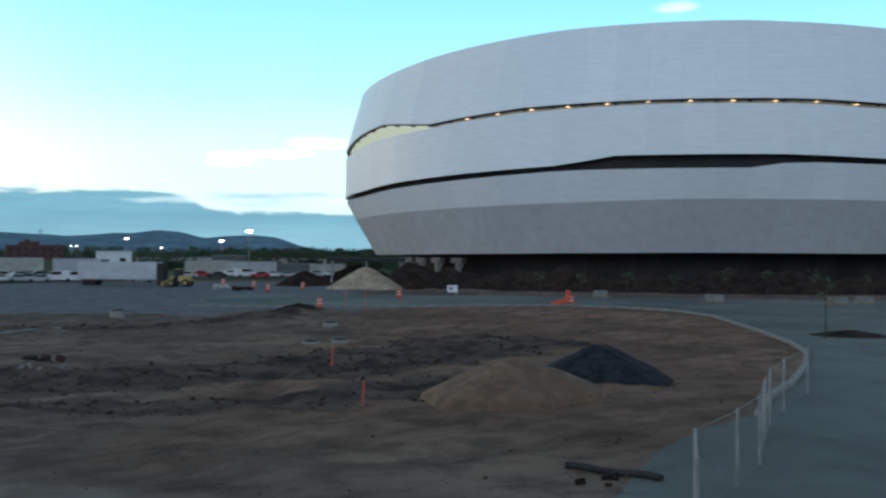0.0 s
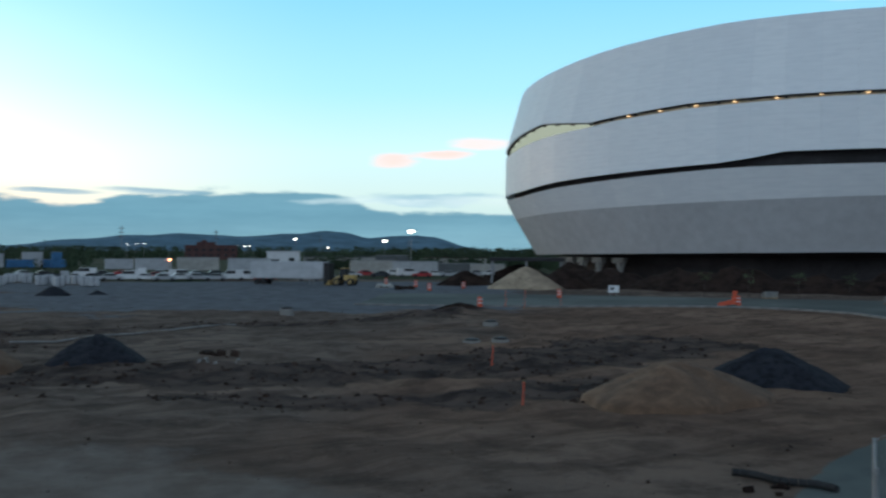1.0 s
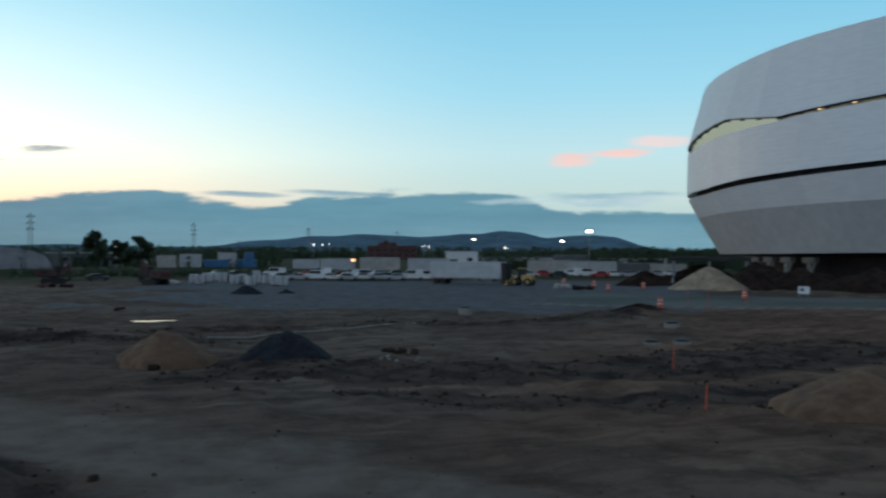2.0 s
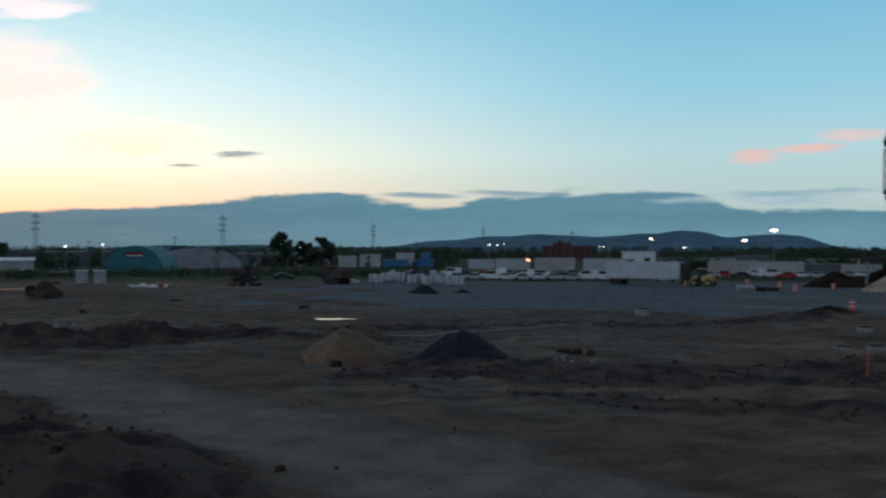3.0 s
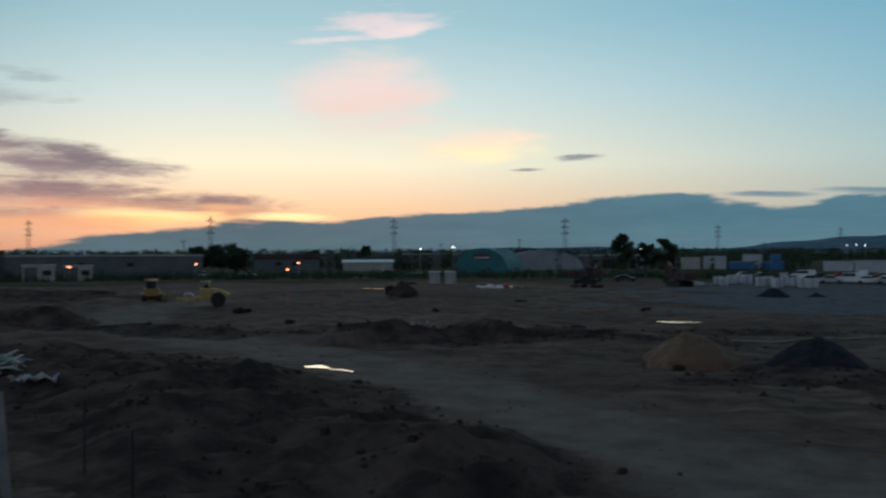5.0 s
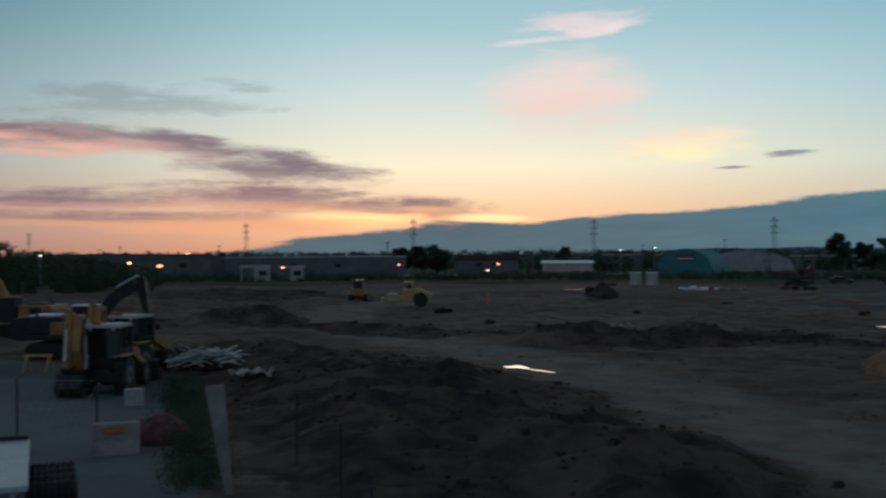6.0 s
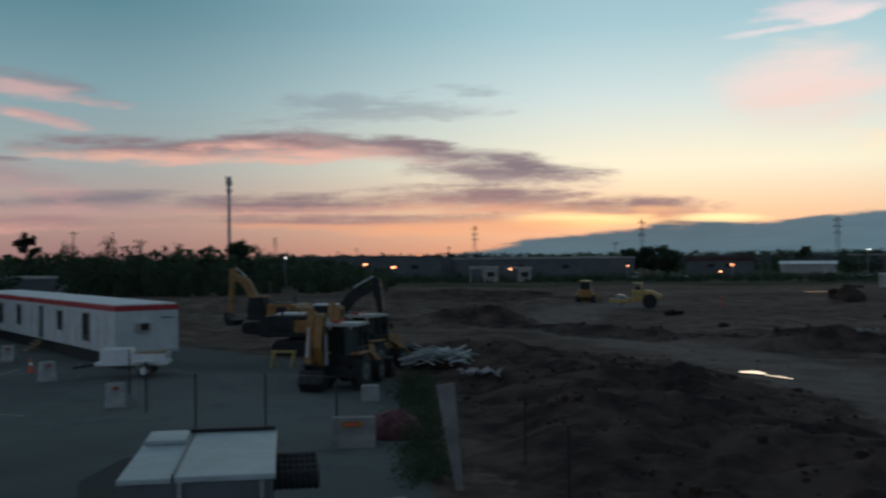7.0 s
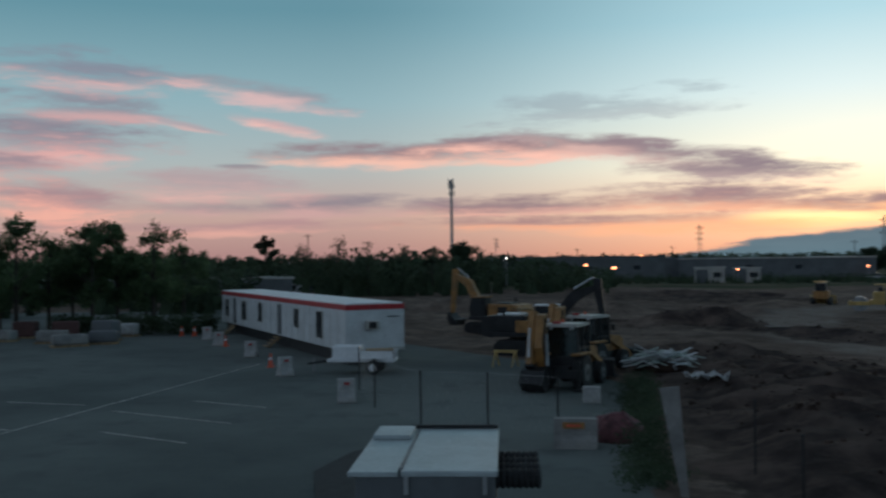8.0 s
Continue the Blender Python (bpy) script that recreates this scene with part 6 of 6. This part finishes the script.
def backhoe(label, m):
    """A backhoe loader facing +x, with its digging arm folded upright behind."""
    ob = thing("backhoe_loader", label, "backhoe", m, "backhoes")
    wheel_set(ob, ((-.9, -.85), (-.9, .85)), .78, .48, grey_paint)
    wheel_set(ob, ((1.75, -.85), (1.75, .85)), .52, .38, grey_paint)
    part("chassis", Mesh().box((.2, 0, .85), (4.0, 1.0, .45), 0, .05), black_steel, ob)
    part("bonnet", Mesh().slab([(.55, 1.0), (2.45, 1.0), (2.5, 1.5), (2.2, 1.75), (.55, 1.9)], "y", -.5, .5), ochre_paint, ob)
    part("grille", Mesh().box((2.5, 0, 1.3), (.06, .8, .5)), black_steel, ob)
    for s in (-1, 1):
        part("fender", Mesh().box((-.9, s * .78, 1.62), (1.5, .5, .1), 0, .04), ochre_paint, ob)
    c = part("cab", Mesh().slab([(-1.25, 1.1), (.55, 1.1), (.6, 1.7), (.35, 2.85), (-1.15, 2.85)], "y", -.72, .72), cab_glass, ob)
    for x, z0, z1 in ((-1.24, 1.1, 2.85), (-.45, 1.1, 2.85), (.54, 1.1, 2.85)):
        for s in (-.73, .73):
            part("pillar", Mesh().rod((x, s, z0), (x * .9, s, z1), .055, None, 6), black_steel, c)
    for s in (-.735, .735):
        part("side_sill", Mesh().box((-.35, s, 1.25), (1.7, .05, .35), 0, .01), ochre_paint, c)
    part("rear_sill", Mesh().box((-1.27, 0, 1.3), (.06, 1.4, .45), 0, .01), black_steel, c)
    part("door_bar", Mesh().box((-.35, -.745, 1.85), (1.7, .03, .06)), black_steel, c)
    part("mirror", Mesh().box((.55, -.95, 2.3), (.06, .2, .3), 0, .02), black_steel, c)
    part("cab_roof", Mesh().slab([(-1.35, 2.85), (.5, 2.85), (.45, 2.98), (-1.3, 3.0)], "y", -.78, .78), cream_paint, c)
    part("beacon", Mesh().rod((-.2, .3, 2.98), (-.2, .3, 3.14), .07, .05, 8), orange_plastic, c)
    part("lamp_bar", Mesh().box((-1.2, .25, 3.05), (.14, .35, .12), 0, .02), red_paint, c)
    for s in (-.5, .5):
        part("work_lamp", Mesh().ball((-1.28, s, 2.78), .09, 2), galvanised, c)
    for s in (-1, 1):
        part("loader_arm", Mesh().slab([(.3, 1.75), (.6, 1.95), (2.9, .9), (3.3, .5), (3.05, .4), (2.6, .75)], "y", s * .62 - .09, s * .62 + .09), ochre_paint, ob)
    part("front_bucket", Mesh().slab([(3.1, .15), (3.95, .05), (4.0, .12), (3.35, .3), (3.25, .85), (3.45, 1.05), (3.1, .95)], "y", -1.15, 1.15), black_steel, ob)
    part("swing_post", Mesh().box((-1.95, .6, .95), (.5, .75, .9), 0, .05), black_steel, ob)
    part("boom", Mesh().slab([(-1.8, .8), (-2.2, .8), (-2.75, 2.0), (-2.45, 3.45), (-2.0, 3.5), (-2.2, 2.0)], "y", .42, .80), ochre_paint, ob)
    part("stick", Mesh().slab([(-2.0, 3.55), (-2.45, 3.65), (-2.95, 1.3), (-2.75, 1.05), (-2.4, 1.3)], "y", .84, 1.12), ochre_paint, ob)
    part("ram", Mesh().rod((-2.4, .3, 1.2), (-2.45, .3, 2.6), .09, .06, 8), galvanised, ob)
    part("ram", Mesh().rod((-2.95, .98, 1.6), (-2.75, .98, 2.9), .07, .05, 8), galvanised, ob)
    part("linkage", Mesh().box((-2.75, .98, 1.15), (.5, .4, .16), 0, .03, 0, 30), black_steel, ob)
    part("hose_bundle", Mesh().rod((-2.3, .36, .9), (-2.65, .38, 2.2), .05, None, 6).rod((-2.65, .38, 2.2), (-2.3, .4, 3.3), .05, None, 6), rubber, ob)
    part("rear_frame", Mesh().box((-1.7, 0, .75), (.22, 2.1, .4), 0, .03), black_steel, ob)
    q = part("bucket", Mesh().slab([(-2.5, 1.15), (-3.0, 1.0), (-3.25, .45), (-2.85, .05), (-2.3, .2), (-2.45, .8)], "y", .25, 1.35), black_steel, ob)
    for i in range(5):
        part("tooth", Mesh().box((-2.3, .4 + i * .22, .18), (.18, .07, .06), 0, 0, 0, 30), grey_steel, q)
    for s in (-1, 1):
        part("stabiliser", Mesh().box((-1.75, s * .95, .7), (.16, .14, 1.3), 0, .02), black_steel, ob)
        part("stabiliser_foot", Mesh().box((-1.75, s * .95, .06), (.45, .4, .1), 0, .02), black_steel, ob)
    return ob


backhoe("yellow and black backhoe loader with its arm folded behind", pose(-46.2, 9.2, 0, 0, 0, 150))
backhoe("second backhoe loader parked behind with white roof", pose(-52.4, 11.6, 0, 0, 0, 138))

# trestle beside the machines
tr = thing("trestle", "yellow wooden trestle on the asphalt", "trestle", pose(-55.2, 7.3, 0, 0, 0, 70))
part("beam", Mesh().box((0, 0, .85), (1.35, .12, .14)), yellow_paint, tr)
for x in (-.55, .55):
    for s in (-1, 1):
        part("leg", Mesh().rod((x, 0, .85), (x + .12 * s, s * .35, 0), .05, None, 5), yellow_paint, tr)

# the road roller and the dozer on the track
gz_ = float(ground_height(-101, 53))
rol = thing("road_roller", "yellow single drum road roller on the dirt", "roller", pose(-101.0, 53.0, gz_, 0, 0, 62 + 180))
t_ = part("drum", Mesh().wheel((1.9, 0, .78), .78, 2.1), grey_steel, rol, "smooth steel drum")
part("drum_frame", Mesh().box((1.9, 1.15, .85), (2.0, .14, .4), 0, .03).box((1.9, -1.15, .85), (2.0, .14, .4), 0, .03).box((2.95, 0, .85), (.16, 2.4, .4), 0, .03).box((.85, 0, .95), (.2, 2.4, .5), 0, .03), yellow_paint, rol)
wheel_set(rol, ((-1.35, -.85), (-1.35, .85)), .82, .5, black_steel)
part("chassis", Mesh().box((-.5, 0, .95), (2.6, 1.3, .5), 0, .05), yellow_paint, rol)
part("engine_hood", Mesh().slab([(-.7, 1.15), (-2.5, 1.1), (-2.65, 1.45), (-1.6, 1.95), (-.7, 2.05)], "y", -.8, .8), yellow_paint, rol)
part("operator_station", Mesh().box((.05, 0, 1.6), (1.1, 1.3, .9), 0, .08), yellow_paint, rol)
part("seat", Mesh().box((-.1, 0, 2.2), (.5, .6, .6), 0, .08), black_steel, rol)
part("roll_bar", Mesh().rod((-.5, -.6, 1.6), (-.4, -.6, 2.75), .05, None, 6).rod((-.5, .6, 1.6), (-.4, .6, 2.75), .05, None, 6).rod((-.4, -.6, 2.75), (-.4, .6, 2.75), .05, None, 6), yellow_paint, rol)
part("canopy", Mesh().box((-.1, 0, 2.82), (1.2, 1.4, .1), 0, .03), yellow_paint, rol)
dz = thing("bulldozer", "yellow bulldozer with a dark cab on crawler tracks", "bulldozer", pose(-117.2, 54.2, float(ground_height(-117.2, 54.2)), 0, 0, 150))
for y in (-.95, .95):
    track_unit(dz, y, 2.8, .9, .5)
part("body", Mesh().slab([(-1.3, .8), (1.5, .8), (1.55, 1.5), (.2, 1.75), (-1.3, 1.7)], "y", -.85, .85), ochre_paint, dz)
c_ = part("cab", Mesh().box((-.6, 0, 2.1), (1.2, 1.2, 1.1), 0, .06), dark_glass, dz)
part("cab_roof", Mesh().box((-.6, 0, 2.8), (1.4, 1.5, .1), 0, .03), yellow_paint, c_)
part("blade", Mesh().slab([(1.9, .05), (2.15, .1), (2.0, .6), (2.2, 1.1), (1.95, 1.1), (1.75, .6)], "y", -1.5, 1.5), yellow_paint, dz)
part("exhaust", Mesh().rod((.7, .3, 1.7), (.7, .3, 2.4), .06, None, 8), black_steel, dz)

ld = thing("wheel_loader", "small yellow wheel loader beside the semi-trailer", "loader", pose(-43.0, 163, 0, 0, 0, 172))
wheel_set(ld, ((-1.2, -.9), (-1.2, .9), (1.2, -.9), (1.2, .9)), .62, .45, yellow_paint)
part("body", Mesh().box((-.9, 0, 1.35), (2.0, 1.3, .9), 0, .08), yellow_paint, ld)
c_ = part("cab", Mesh().box((.2, 0, 2.1), (1.1, 1.2, 1.5), 0, .06), dark_glass, ld)
part("cab_roof", Mesh().box((.2, 0, 2.9), (1.3, 1.4, .1), 0, .03), yellow_paint, c_)
part("arm", Mesh().slab([(.8, 1.5), (2.6, .5), (2.7, .7), (1.0, 1.8)], "y", -.5, .5), yellow_paint, ld)
part("bucket", Mesh().slab([(2.5, .1), (3.4, .05), (2.8, .3), (2.7, .9), (2.5, .9)], "y", -1.2, 1.2), yellow_paint, ld)

# cabinets, bags and pallets across the site
for x, y in ((-142.6, 122.3), (-139.9, 124)):
    cb = thing("site_cabinet", "tall pale grey site cabinet on the dirt", "cabinet", pose(x, y, 0, 0, 0, 48), "site cabinets")
    part("body", Mesh().box((0, 0, 1.15), (2.0, 1.6, 2.3), 0, .04), pale_concrete, cb)
    part("door", Mesh().box((-.3, -.82, 1.1), (.9, .06, 1.9), 0, .01), cream_paint, cb)
    part("roof", Mesh().box((0, 0, 2.36), (2.15, 1.75, .12), 0, .03), white_paint, cb)
r_b = random.Random(31)
for i in range(12):
    a_ = 28.6 + i * .45 + r_b.uniform(-.12, .12)
    d_ = 170 + r_b.uniform(-6, 14) + i
    ob = thing("bulk_bag", "white bulk bag of material on the gravel", "bag", pose(*polar(a_, d_), 0, 0, a_ + r_b.uniform(-20, 20)), "bulk bags")
    part("sack", Mesh().box((0, 0, .8 + r_b.uniform(-.1, .2)), (1.5, 1.4, 1.6), 0, .2), dull_white, ob, smooth=True)
    part("strap", Mesh().box((0, -.71, .9), (.12, .04, 1.5)), grey_paint, ob)
for x, y, n, w, m in ((-120, 116, 12, 3.2, white_paint), (-122, 119, 8, 2.4, red_paint), (-118, 121, 7, 2.6, lumber), (-108, 126, 8, 2.2, black_soil), (-112, 128, 6, 1.8, brown_brick), (-146, 118, 8, 2.2, brown_brick),
                      (-104, 150, 6, 2, cream_paint), (-30, 150, 5, 1.4, black_soil), (-34, 156, 6, 2, cream_paint)):
    rubble("scrap_heap", "low heap of mixed scrap at the site edge", x, y, n, w, .9, m, int(-x), "scrap heaps")
